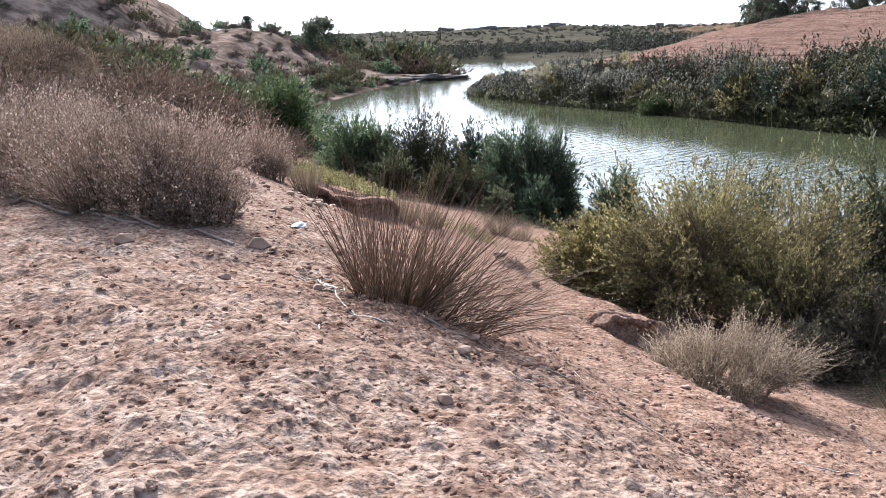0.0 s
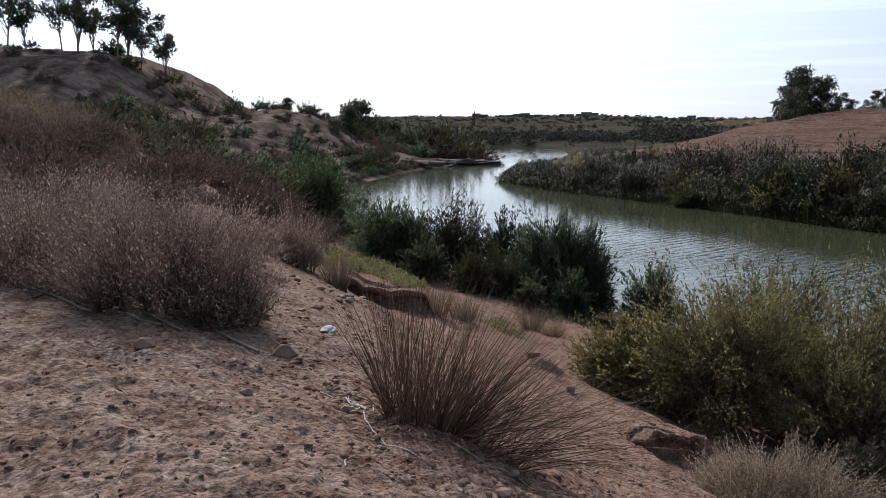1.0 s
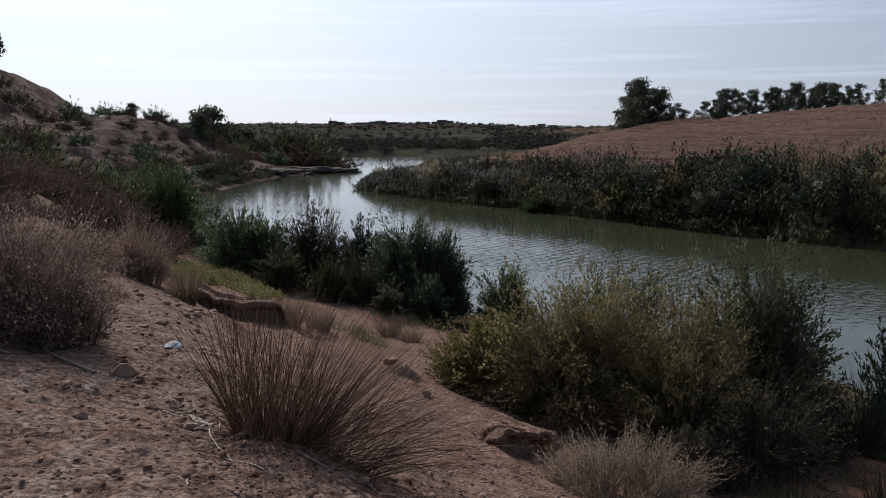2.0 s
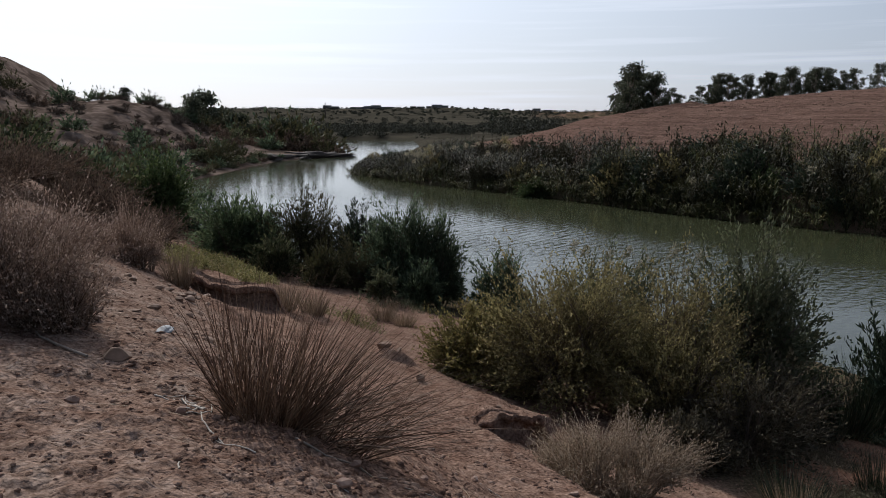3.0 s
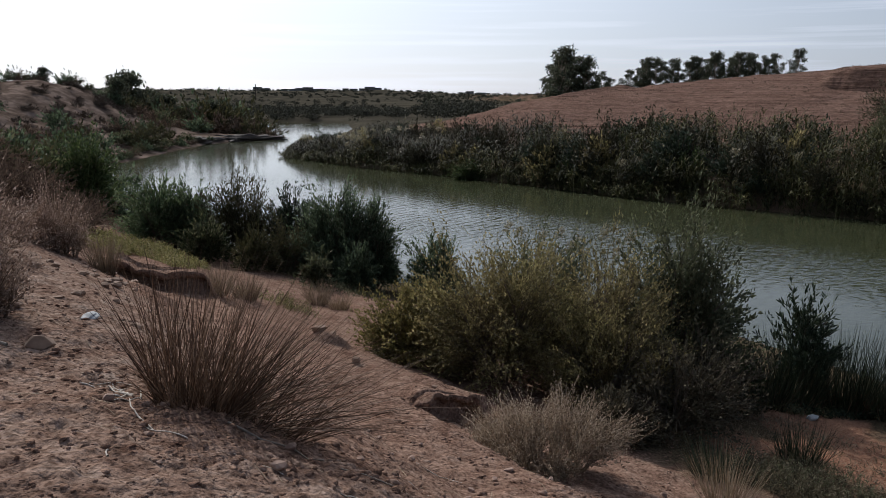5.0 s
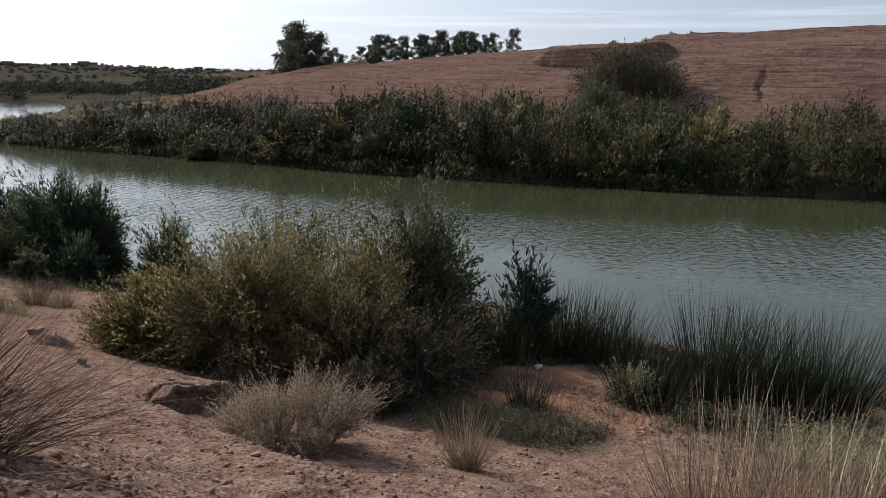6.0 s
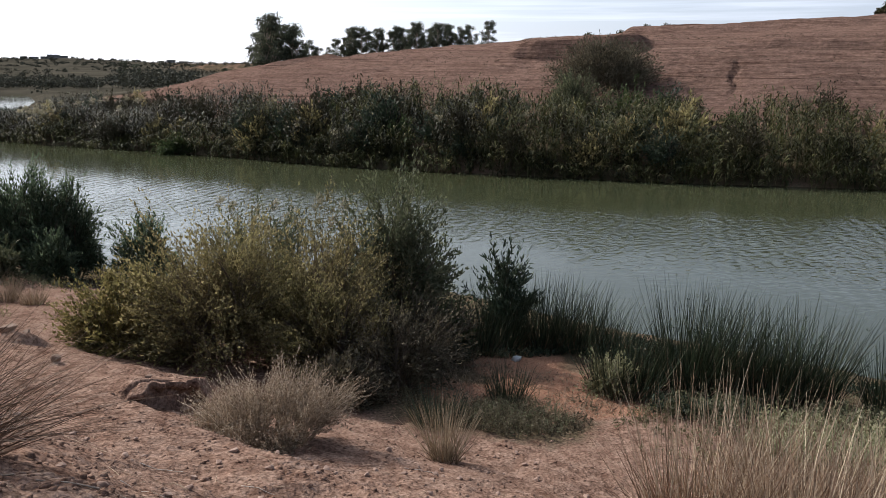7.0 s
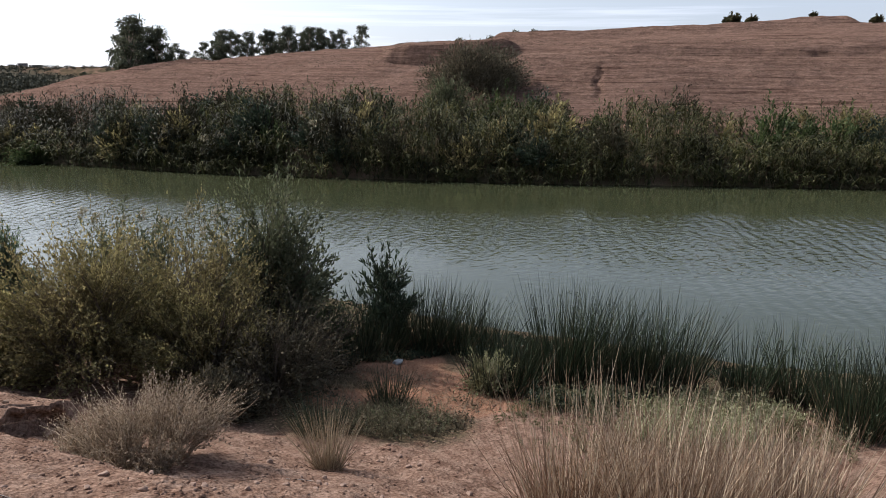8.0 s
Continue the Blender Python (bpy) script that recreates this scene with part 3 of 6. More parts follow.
def build_water():
    nx, ny = 90, 122
    gx, gy = np.meshgrid(np.linspace(-100, 120, nx), np.linspace(-70, 230, ny), indexing="ij")
    i = (np.arange(nx - 1)[:, None] * ny + np.arange(ny - 1)).ravel()
    me = mesh_of("river_water", np.stack([gx, gy, 0 * gx], -1), [np.stack([i, i + ny, i + ny + 1, i + 1], -1)], WATER)
    # calm in the lee of the reeds and of the near bank, ruffled in midstream
    far, near = to_line(gx.ravel(), gy.ravel(), SHORE_FAR), to_line(gx.ravel(), gy.ravel(), SHORE_NEAR)
    open_water = 0.06 + 0.94 * smooth((far - 7) / 9) * (0.2 + 0.8 * smooth((near - 5) / 6)) * (0.16 + 0.84 * smooth((54 - gy.ravel()) / 20))
    me.attributes.new("breeze", "FLOAT", "POINT").data.foreach_set("value", open_water.astype(np.float32))
    return tagged(new("water", me), "murky green river water with fine wind ripples", "water", kind="structure")


build_water()


# ---------------------------------------------------------------- kinds of plant
def dome(rng, n, rx, ry, h, low=-0.1, inner=0.55, lobes=0.22):
    """Points near the skin of an uneven dome."""
    a = rng.uniform(0, 2 * np.pi, n)
    e = low + (1 - low) * rng.uniform(0, 1, n) ** 0.85
    k = 1 + lobes * (np.sin(3 * a + rng.uniform(0, 6)) * np.cos(4 * e + rng.uniform(0, 6)) + 0.6 * np.sin(7 * a + 5 * e + rng.uniform(0, 6)))
    f = (inner + (1 - inner) * np.sqrt(rng.uniform(0, 1, n))) * k
    c = np.sqrt(np.clip(1 - np.clip(e, 0, 1) ** 2, 0.02, 1))
    return np.stack([rx * f * c * np.cos(a), ry * f * c * np.sin(a), h * f * (0.08 + 0.92 * np.clip(e, low, 1))], 1)


def bends(a, b, rise, k=5):
    """Bowed lines from a to b, n x k x 3."""
    u = np.linspace(0, 1, k)[None, :, None]
    c = (a + b) / 2 + rise
    return (1 - u) ** 2 * a[:, None] + 2 * u * (1 - u) * c[:, None] + u * u * b[:, None]


def shrub_meshes(seed, rx, ry, h, stems=14, twigs=500, per=14, leaf=(0.05, 0.014), low=-0.05, inner=0.5, lobes=0.22,
                 leaf_mat=None, stem_mat=None, droop=0.0, twig_width=0.006, up=0.35, reach=0.55, spray=0.0, bits=5, base=0.07, clumps=0, pull=0.5):
    """Stems with twigs, and leaves along the twigs, round the origin."""
    rng = np.random.RandomState(seed)
    wood, green = Soup(), Soup()
    ends = dome(rng, stems, rx * 0.7, ry * 0.7, h * 0.8, 0.15, 0.6, 0.1)
    foot = (ends * base * 2.2 if base > 0.1 else rng.normal(0, base, (stems, 3)) * np.array([rx, ry, 1])) * np.array([1, 1, 0]) - np.array([0, 0, 0.12 * h])
    main = bends(foot, ends, np.stack([0 * ends[:, 0], 0 * ends[:, 0], 0.12 * h + 0 * ends[:, 0]], 1) + rng.normal(0, 0.08 * rx, (stems, 3)), 7)
    girth = np.linspace(1, 0.25, 7)[None] * rng.uniform(0.010, 0.019, (stems, 1)) * max(h, 0.8) ** 0.8
    wood.tubes(main, girth, 5)
    tip = dome(rng, twigs, rx, ry, h, low, inner, lobes)
    if clumps:
        hubs = dome(rng, clumps, rx * 0.98, ry * 0.98, h * 0.98, max(low, 0.0), 0.72, lobes)
        tip += pull * rng.uniform(0.6, 1.15, (twigs, 1)) * (hubs[((tip[:, None] - hubs[None]) ** 2).sum(2).argmin(1)] - tip)
    if spray:
        tip[:, 2] += spray * rng.uniform(0, 1, twigs) ** 3
    near = ((tip[:, None] - ends[None]) ** 2).sum(2) + rng.uniform(0, (0.5 * rx) ** 2 + 0.01, (twigs, stems))
    pick = near.argmin(1)
    root = main[pick, np.minimum((reach * 6 * rng.uniform(0.5, 1.3, twigs)).astype(int), 6)]
    bow = rng.normal(0, 0.06, (twigs, 3)) * rx
    bow[:, 2] += up * 0.2 * h - droop * 0.1
    line = bends(root, tip, bow, bits)
    side = unit(rng.normal(0, 1, (twigs, 3)))
    wood.strips(line, np.linspace(1, 0.3, bits)[None] * twig_width * rng.uniform(0.7, 1.3, (twigs, 1)), side)
    if per:
        who = np.repeat(np.arange(twigs), per)
        u = rng.uniform(0.25, 1.0, len(who)) * (bits - 1.001)
        i = u.astype(int)
        f = (u - i)[:, None]
        at = line[who, i] * (1 - f) + line[who, i + 1] * f
        along = unit(line[who, i + 1] - line[who, i])
        way = unit(along + rng.normal(0, 0.55, at.shape) + np.array([0, 0, up - droop]))
        sd = unit(np.cross(way, rng.normal(0, 1, at.shape)))
        size = rng.uniform(0.6, 1.25, len(who))
        green.leaves(at, way, sd, leaf[0] * size, leaf[1] * size)
        return wood.mesh("wood", stem_mat or BARK), green.mesh("foliage", leaf_mat)
    return wood.mesh("wood", stem_mat or BARK), None


def shrub(name, label, x, y, seed, category="shrub", group="", sink=0.03, turn=0.0, leaf_label="", **kind):
    stems, leaves = shrub_meshes(seed, **kind)
    ob = thing(name, x, y, ground_z(x, y) - sink, label, category, group, turn)
    part("wood", stems, ob)
    if leaves:
        tagged(part("foliage", leaves, ob, leaf_label), kind="stuff")
    return ob


def blade_mesh(name, material, seed, n, foot, length, lean=0.5, wind=(0, 0), width=0.005, curl=0.5, k=5, squash=1.0, slope=(0, 0), heads=0, stray=0.16, short=0.5):
    """A tuft of blades that lean outwards and bow over. foot: radius at the ground; slope: fall of the ground per metre."""
    rng = np.random.RandomState(seed)
    a, r = rng.uniform(0, 2 * np.pi, n), np.sqrt(rng.uniform(0, 1, n))
    base = np.stack([foot * r * np.cos(a), squash * foot * r * np.sin(a), 0 * a], 1)
    base[:, 2] = base[:, 0] * slope[0] + base[:, 1] * slope[1] - 0.04
    out_way = np.stack([np.cos(a), np.sin(a), 0 * a], 1) * (lean * (0.25 + 0.75 * r))[:, None] + rng.normal(0, stray, (n, 3))
    out_way[:, :2] += np.array(wind)[None] * rng.uniform(0, 1.2, (n, 1))
    out_way[:, 2] = 1
    way = unit(out_way)
    ln = length * rng.uniform(short, 1.0, n) ** 0.6
    u = np.linspace(0, 1, k)
    fall = np.stack([way[:, 0], way[:, 1], -0.9 + 0 * a], 1) * (curl * rng.uniform(0.05, 0.6, n) * (0.3 + np.hypot(way[:, 0], way[:, 1])))[:, None]
    pts = base[:, None] + ln[:, None, None] * (way[:, None] * u[None, :, None] + fall[:, None] * (u ** 2.2)[None, :, None] * 0.6)
    s = Soup()
    side = unit(np.cross(way, rng.normal(0, 1, (n, 3))))
    s.strips(pts, width * (1 - 0.85 * u ** 1.5)[None] * rng.uniform(0.7, 1.3, (n, 1)), side)
    if heads:
        at = np.repeat(pts[:heads, -1] * 0.25 + pts[:heads, -2] * 0.75, 7, axis=0) + rng.normal(0, 0.012, (heads * 7, 3))
        spike = unit(rng.normal(0, 1, at.shape) + np.array([0, 0, 0.3]))
        s.leaves(at, spike, unit(np.cross(spike, rng.normal(0, 1, at.shape))), np.full(len(at), 0.04), np.full(len(at), 0.016))
    return s.mesh(name, material)


def tuft(name, label, x, y, seed, material, category="grass tuft", group="", dead=None, thick=0.34, **kind):
    """A tussock: its blades, and where it has them dead brown blades at its foot."""
    ob = thing(name, x, y, ground_z(x, y), label, category, group)
    tagged(part("foliage", blade_mesh("foliage", material, seed, **kind), ob), kind="stuff")
    if dead:
        low = dict(kind, n=max(int(kind["n"] * thick), 20), length=kind["length"] * 0.5, lean=kind.get("lean", 0.5) * 1.8, curl=1.1, heads=0)
        tagged(part("dead_foliage", blade_mesh("dead_foliage", dead, seed + 500, **low), ob, "brown dead blades at the foot"), kind="stuff")
    return ob


def reed_soup(rng, soup, x, y, z, tall, leaf=0.5, per=9, lw=0.035, stalk=0.02, upright=0.0):
    """Reeds at the given feet: a stalk each, with long leaves that arch over."""
    n = len(x)
    foot = np.stack([x, y, z - 0.1], 1)
    tilt = rng.normal(0, 0.13, (n, 2))
    top = foot + np.stack([tilt[:, 0] * tall, tilt[:, 1] * tall, tall], 1)
    line = bends(foot, top, np.zeros((n, 3)), 3)
    soup.strips(line, np.array([1, 0.7, 0.3])[None] * stalk * np.ones((n, 1)), unit(rng.normal(0, 1, (n, 3)) * np.array([1, 1, 0.05])))
    who = np.repeat(np.arange(n), per)
    u = rng.uniform(0.12, 1, len(who))
    at = foot[who] * (1 - u)[:, None] + top[who] * u[:, None]
    a = rng.uniform(0, 2 * np.pi, len(who))
    flat = np.stack([np.cos(a), np.sin(a), 0 * a], 1)
    size = leaf * rng.uniform(0.6, 1.3, len(who))
    upright = upright * rng.uniform(0, 1.2, len(who))
    lift = rng.uniform(0.4, 1.3, len(who))
    tip = at + flat * (size * (0.75 - 0.35 * upright))[:, None] + np.array([0, 0, 1.0]) * (size * lift * 0.25 - size * 0.25 + size * 0.6 * upright)[:, None]
    blade = bends(at, tip, np.array([0, 0, 1.0])[None] * (size * 0.38)[:, None], 3)
    soup.strips(blade, np.array([0.6, 1.0, 0.1])[None] * (lw * rng.uniform(0.7, 1.3, len(who)))[:, None], unit(np.cross(flat, np.array([0, 0, 1.0])) + rng.normal(0, 0.3, at.shape)))


def tree_meshes(seed, tall, wide, bare=0.35, clumps=16, leaves=150, leaf=0.3, lean=0.04, forks=1):
    """A tall tree: tapered trunk, limbs that reach into clumps, and loose leaf clumps with gaps."""
    rng = np.random.RandomState(seed)
    wood, green = Soup(), Soup()
    top = np.array([lean * tall * rng.normal(), lean * tall * rng.normal(), tall * 0.86])
    trunk = bends(np.array([[0, 0, -0.4]]), top[None], rng.normal(0, 0.02 * tall, (1, 3)), 9)
    wood.tubes(trunk, np.linspace(1, 0.18, 9)[None] * 0.014 * tall * np.ones((1, 1)), 7)
    u = rng.uniform(bare, 1.02, clumps)
    a = rng.uniform(0, 2 * np.pi, clumps) + np.arange(clumps) * 2.4
    spread = wide * np.sin(np.pi * np.clip((u - bare) / (1.12 - bare), 0.08, 0.92)) ** 0.6 * rng.uniform(0.35, 1.0, clumps)
    hub = np.stack([spread * np.cos(a), spread * np.sin(a), tall * u], 1) + top * np.array([1, 1, 0]) * u[:, None]
    start = trunk[0, np.clip((u * 8 - 2).astype(int), 1, 8)]
    wood.tubes(bends(start, hub, np.array([[0, 0, 0.03 * tall]]) + rng.normal(0, 0.02 * tall, (clumps, 3)), 5), np.linspace(1, 0.25, 5)[None] * 0.008 * tall * np.ones((clumps, 1)), 5)
    who = np.repeat(np.arange(clumps), leaves)
    size = wide * rng.uniform(0.28, 0.55, clumps)
    off = unit(rng.normal(0, 1, (len(who), 3))) * (rng.uniform(0, 1, len(who)) ** 0.45)[:, None] * np.array([1, 1, 0.75])
    at = hub[who] + off * size[who][:, None]
    way = unit(rng.normal(0, 0.8, at.shape) + np.array([0, 0, -0.5]))
    ls = leaf * rng.uniform(0.5, 1.3, len(who))
    green.leaves(at, way, unit(np.cross(way, rng.normal(0, 1, at.shape))), ls, ls * 0.42)
    return wood.mesh("trunk", BARK_PALE, True), green.mesh("crown", GUM)


def tree(name, label, x, y, seed, group="", sink=0.1, **kind):
    wood, green = tree_meshes(seed, **kind)
    ob = thing(name, x, y, ground_z(x, y) - sink, label, "tree", group)
    part("trunk", wood, ob)
    tagged(part("crown", green, ob), kind="stuff")
    return ob


def again(ob, x, y, turn=0.0, size=1.0, sink=0.05):
    """The same plant once more, somewhere else, turned and sized."""
    return copy_thing(ob, pose(x, y, ground_z(x, y) - sink, 0, 0, turn) @ Matrix.Scale(size, 4))


# ---------------------------------------------------------------- the slope beside the path
tussock = tuft("rush_tussock", "large dry brown rush tussock leaning downhill on the bare slope", -0.36, 5.5, 7, RUSH_DRY, "rush tussock", dead=RUSH_DRY,
     n=500, foot=0.29, length=1.2, lean=0.5, wind=(0.4, -0.06), width=0.0072, curl=0.5, k=6, stray=0.2, short=0.3, slope=(-0.4, -0.12))
bent = tagged(part("bent_foliage", blade_mesh("bent_foliage", RUSH_DRY, 207, n=300, foot=0.3, length=1.1, lean=0.5, wind=(1.7, -0.6), width=0.0055, curl=0.8, k=6, slope=(-0.45, -0.12)), tussock, "rush blades bent down the slope"), kind="stuff")
bent.location = (0.34, -0.12, -0.1)
tuft("small_rush_tussock", "small upright tan rush tussock beside the earth ledge", -2.1, 12.3, 8, STRAW, "rush tussock", dead=RUSH_DRY,
     n=260, foot=0.13, length=0.72, lean=0.3, width=0.007, curl=0.3)
for px, py, ph, seed in ((-0.75, 16.2, 0.75, 21), (-0.2, 16.6, 0.6, 22), (1.45, 19.6, 0.75, 23), (1.9, 19.0, 0.5, 24)):
    tuft("straw_tuft", "tan dead grass tuft beyond the earth ledge", px, py, seed, STRAW, group="straw tufts", n=220, foot=0.2, length=ph, lean=0.5, width=0.010, curl=0.5)

# leafless brush at the brow
BRUSH = dict(base=0.34, bits=4, stems=44, twigs=3600, per=5, leaf=(0.026, 0.015), low=-0.1, inner=0.3, lobes=0.26, leaf_mat=FLECK, stem_mat=TWIG_GREY, twig_width=0.006, up=0.7, reach=0.45, spray=0.26)
BEIGE = dict(BRUSH, leaf_mat=TWIG_BEIGE, stem_mat=TWIG_BEIGE, leaf=(0.028, 0.013), per=6)
brush = "grey-brown leafless twiggy bush at the brow of the slope"
shrub("dry_bush", brush, -2.75, 7.05, 31, "dry bush", "dry bushes on the brow", rx=1.1, ry=1.0, h=0.98, **BRUSH)
shrub("dry_bush", brush, -4.05, 7.7, 32, "dry bush", "dry bushes on the brow", rx=1.5, ry=1.2, h=0.92, **BRUSH)
shrub("dry_bush", brush, -5.4, 9.6, 33, "dry bush", "dry bushes on the brow", rx=1.6, ry=1.4, h=0.8, **BRUSH)
shrub("dry_bush", "low grey-brown twiggy bush on the bare slope", -2.15, 6.85, 34, "dry bush", "dry bushes on the brow", rx=0.55, ry=0.5, h=0.6, **dict(BRUSH, twigs=1300))
filler = shrub("dry_bush", brush, -3.4, 9.9, 38, "dry bush", "dry bushes on the brow", rx=1.3, ry=1.2, h=0.62, **dict(BRUSH, twigs=1500, twig_width=0.009, leaf=(0.05, 0.016)))
for px, py, t, sz in ((-5.6, 11.8, 70, 1.0), (-6.9, 9.6, 230, 1.2), (-6.6, 12.9, 310, 1.1), (-8.3, 10.6, 20, 1.1)):
    again(filler, px, py, t, sz)
shrub("round_dry_bush", "rounded grey-brown dry bush beside the path", -2.85, 12.75, 35, "dry bush", rx=0.64, ry=0.62, h=0.95, **dict(BRUSH, twigs=1700, inner=0.5, spray=0.0, twig_width=0.008))
shrub("beige_dry_bush", "pale beige dry bush with fine upright twigs below the ledge", 3.1, 8.25, 36, "dry bush", rx=1.14, ry=0.88, h=0.8, **dict(BEIGE, spray=0.2, up=0.5, clumps=26, pull=0.3, low=-0.16, twigs=3000, twig_width=0.0056, per=8, leaf=(0.032, 0.015)))
russet = "russet-brown dry brush below the hillock"
r1 = shrub("russet_brush", russet, -6.3, 14.5, 37, "dry bush", "russet brush", rx=1.6, ry=1.4, h=0.85, **dict(BRUSH, leaf_mat=TWIG_RED, stem_mat=TWIG_RED, twigs=650, per=6, bits=3, leaf=(0.09, 0.03), twig_width=0.018))
for px, py, t, sz in ((-8.6, 15.8, 80, 1.1), (-5.2, 18.4, 140, 1.0), (-7.4, 19.5, 200, 1.15), (-4.6, 21.5, 260, 1.0), (-9.8, 19.0, 30, 0.9), (-6.4, 23.5, 300, 1.2), (-8.6, 25.5, 110, 1.2), (-5.4, 25.5, 170, 0.9),
                      (-7.6, 11.8, 50, 0.9), (-6.2, 11.0, 220, 0.8), (-10.9, 18.4, 66, 0.7), (-12.4, 19.0, 190, 0.6), (-9.9, 20.9, 250, 0.8), (-13.6, 20.4, 10, 0.5), (-10.4, 13.6, 120, 0.9), (-11.8, 16.6, 20, 0.8)):
    again(r1, px, py, t, sz)

# ---------------------------------------------------------------- willow thicket below the ledge
FINE = dict(clumps=34, pull=0.42, bits=4, stems=22, inner=0.3, low=-0.14, twig_width=0.007, up=0.45, reach=0.6)
shrub("willow_bush", "broad yellow-green small-leaved bush below the ledge", 4.35, 13.6, 41, "bush", rx=2.25, ry=1.8, h=2.8, twigs=2800, per=17, leaf=(0.064, 0.028), leaf_mat=WILLOW, spray=0.4, **FINE)
shrub("willow_bush", "low yellow-green bush at the edge of the thicket", 2.75, 14.1, 42, "bush", rx=1.3, ry=1.15, h=1.6, twigs=1300, per=14, leaf=(0.072, 0.034), leaf_mat=HILLSIDE, spray=0.2, **FINE)
shrub("willow_bush", "shaded brown-green bush in the thicket", 5.75, 12.2, 43, "bush", rx=1.6, ry=1.2, h=2.1, twigs=1600, per=14, leaf=(0.06, 0.026), leaf_mat=WILLOW, **FINE)
shrub("willow_bush", "tall olive-brown bush in the middle of the thicket", 6.3, 13.5, 49, "bush", rx=1.8, ry=1.5, h=2.9, twigs=1700, per=16, leaf=(0.064, 0.027), leaf_mat=WILLOW, spray=0.4, **FINE)
shrub("grey_green_bush", "tall grey-green bush beside the water", 8.1, 14.1, 44, "bush", rx=1.7, ry=1.4, h=3.5, twigs=2200, per=15, leaf=(0.1, 0.04), leaf_mat=GREYGREEN, spray=0.5, **FINE)
shrub("grey_green_bush", "dull green bush behind the willow bush", 6.0, 15.6, 45, "bush", rx=1.7, ry=1.4, h=2.85, twigs=1300, per=15, leaf=(0.085, 0.034), leaf_mat=GREYGREEN, spray=0.4, **FINE)
LONG = dict(bits=4, stems=18, inner=0.35, low=-0.05, leaf=(0.145, 0.036), leaf_mat=OLEANDER, up=0.7, reach=0.6, twig_width=0.01, lobes=0.3, clumps=16, pull=0.3)
shrub("oleander", "dark green oleander at the water's edge", 5.3, 23.6, 46, "shrub", "oleanders", rx=1.15, ry=1.0, h=2.15, twigs=520, per=18, **LONG)
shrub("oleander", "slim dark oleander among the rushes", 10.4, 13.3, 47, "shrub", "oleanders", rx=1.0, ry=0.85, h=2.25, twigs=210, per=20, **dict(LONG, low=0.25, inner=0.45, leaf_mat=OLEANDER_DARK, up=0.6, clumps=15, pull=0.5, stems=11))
shrub("leafy_shrub", "bright green broad-leaved shrub beside the thicket", 8.75, 13.1, 48, "shrub", rx=0.62, ry=0.6, h=0.95, twigs=260, per=11, leaf=(0.12, 0.065), leaf_mat=BRIGHT, stems=10, inner=0.3, up=0.3)

TANGLE = dict(FINE, twigs=620, per=11, leaf=(0.075, 0.03), leaf_mat=DUSKY)
for px, py, seed, size in ((5.2, 10.7, 161, 0.8), (6.5, 11.2, 162, 1.4), (7.6, 12.3, 163, 1.4)):
    shrub("tangled_bush", "dark tangled dead branches in the shade of the thicket", px, py, seed, "bush", "tangled undergrowth", rx=1.0 * size, ry=0.8 * size, h=1.15 * size, **TANGLE)

# oleander and tamarisk group further along the shore
shrub("oleander", "leafy green oleander on the shore", -2.9, 27.4, 51, "shrub", "oleanders", rx=1.7, ry=1.4, h=2.3, twigs=1000, per=17, **dict(LONG, leaf_mat=leaf_material("fresh_oleander_leaves", [(0.05, 0.076, 0.036), (0.09, 0.125, 0.06), (0.17, 0.2, 0.11)], 0.4, 0.4)))
shrub("tamarisk", "feathery grey-green tamarisk on the shore", -0.6, 27.0, 52, "shrub", rx=1.75, ry=1.4, h=3.0, twigs=1400, per=14, leaf=(0.12, 0.03), leaf_mat=TAMARISK, stems=16, inner=0.3, up=0.6, spray=0.4)
shrub("oleander", "large dark oleander on the shore", 2.6, 25.6, 53, "shrub", "oleanders", rx=1.95, ry=1.6, h=3.4, twigs=1700, per=17, **dict(LONG, low=-0.02))
shrub("oleander", "small green oleander in front of a larger one", 1.65, 22.8, 54, "shrub", "oleanders", rx=0.55, ry=0.55, h=1.0, twigs=170, per=16, **dict(LONG, leaf_mat=GREYGREEN))
shrub("oleander", "mixed green shrub between oleander and tamarisk", 0.9, 24.9, 55, "shrub", "oleanders", rx=1.1, ry=1.0, h=1.75, twigs=600, per=15, **dict(LONG, leaf_mat=TAMARISK, leaf=(0.1, 0.02)))
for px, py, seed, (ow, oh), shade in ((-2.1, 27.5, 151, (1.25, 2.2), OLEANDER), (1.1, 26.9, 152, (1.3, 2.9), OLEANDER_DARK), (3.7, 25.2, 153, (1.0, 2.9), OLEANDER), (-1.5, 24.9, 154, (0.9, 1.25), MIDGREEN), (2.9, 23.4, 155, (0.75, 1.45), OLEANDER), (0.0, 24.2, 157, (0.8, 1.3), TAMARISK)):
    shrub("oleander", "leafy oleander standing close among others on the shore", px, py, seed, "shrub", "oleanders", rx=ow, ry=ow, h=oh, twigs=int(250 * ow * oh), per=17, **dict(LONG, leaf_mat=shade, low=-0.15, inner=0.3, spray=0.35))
shrub("green_shrub", "fresh green rounded shrub beside the inlet", -6.1, 32.2, 56, "shrub", rx=1.4, ry=1.3, h=3.0, twigs=900, per=16, leaf=(0.15, 0.06), leaf_mat=BRIGHT, stems=12, inner=0.35, up=0.3)


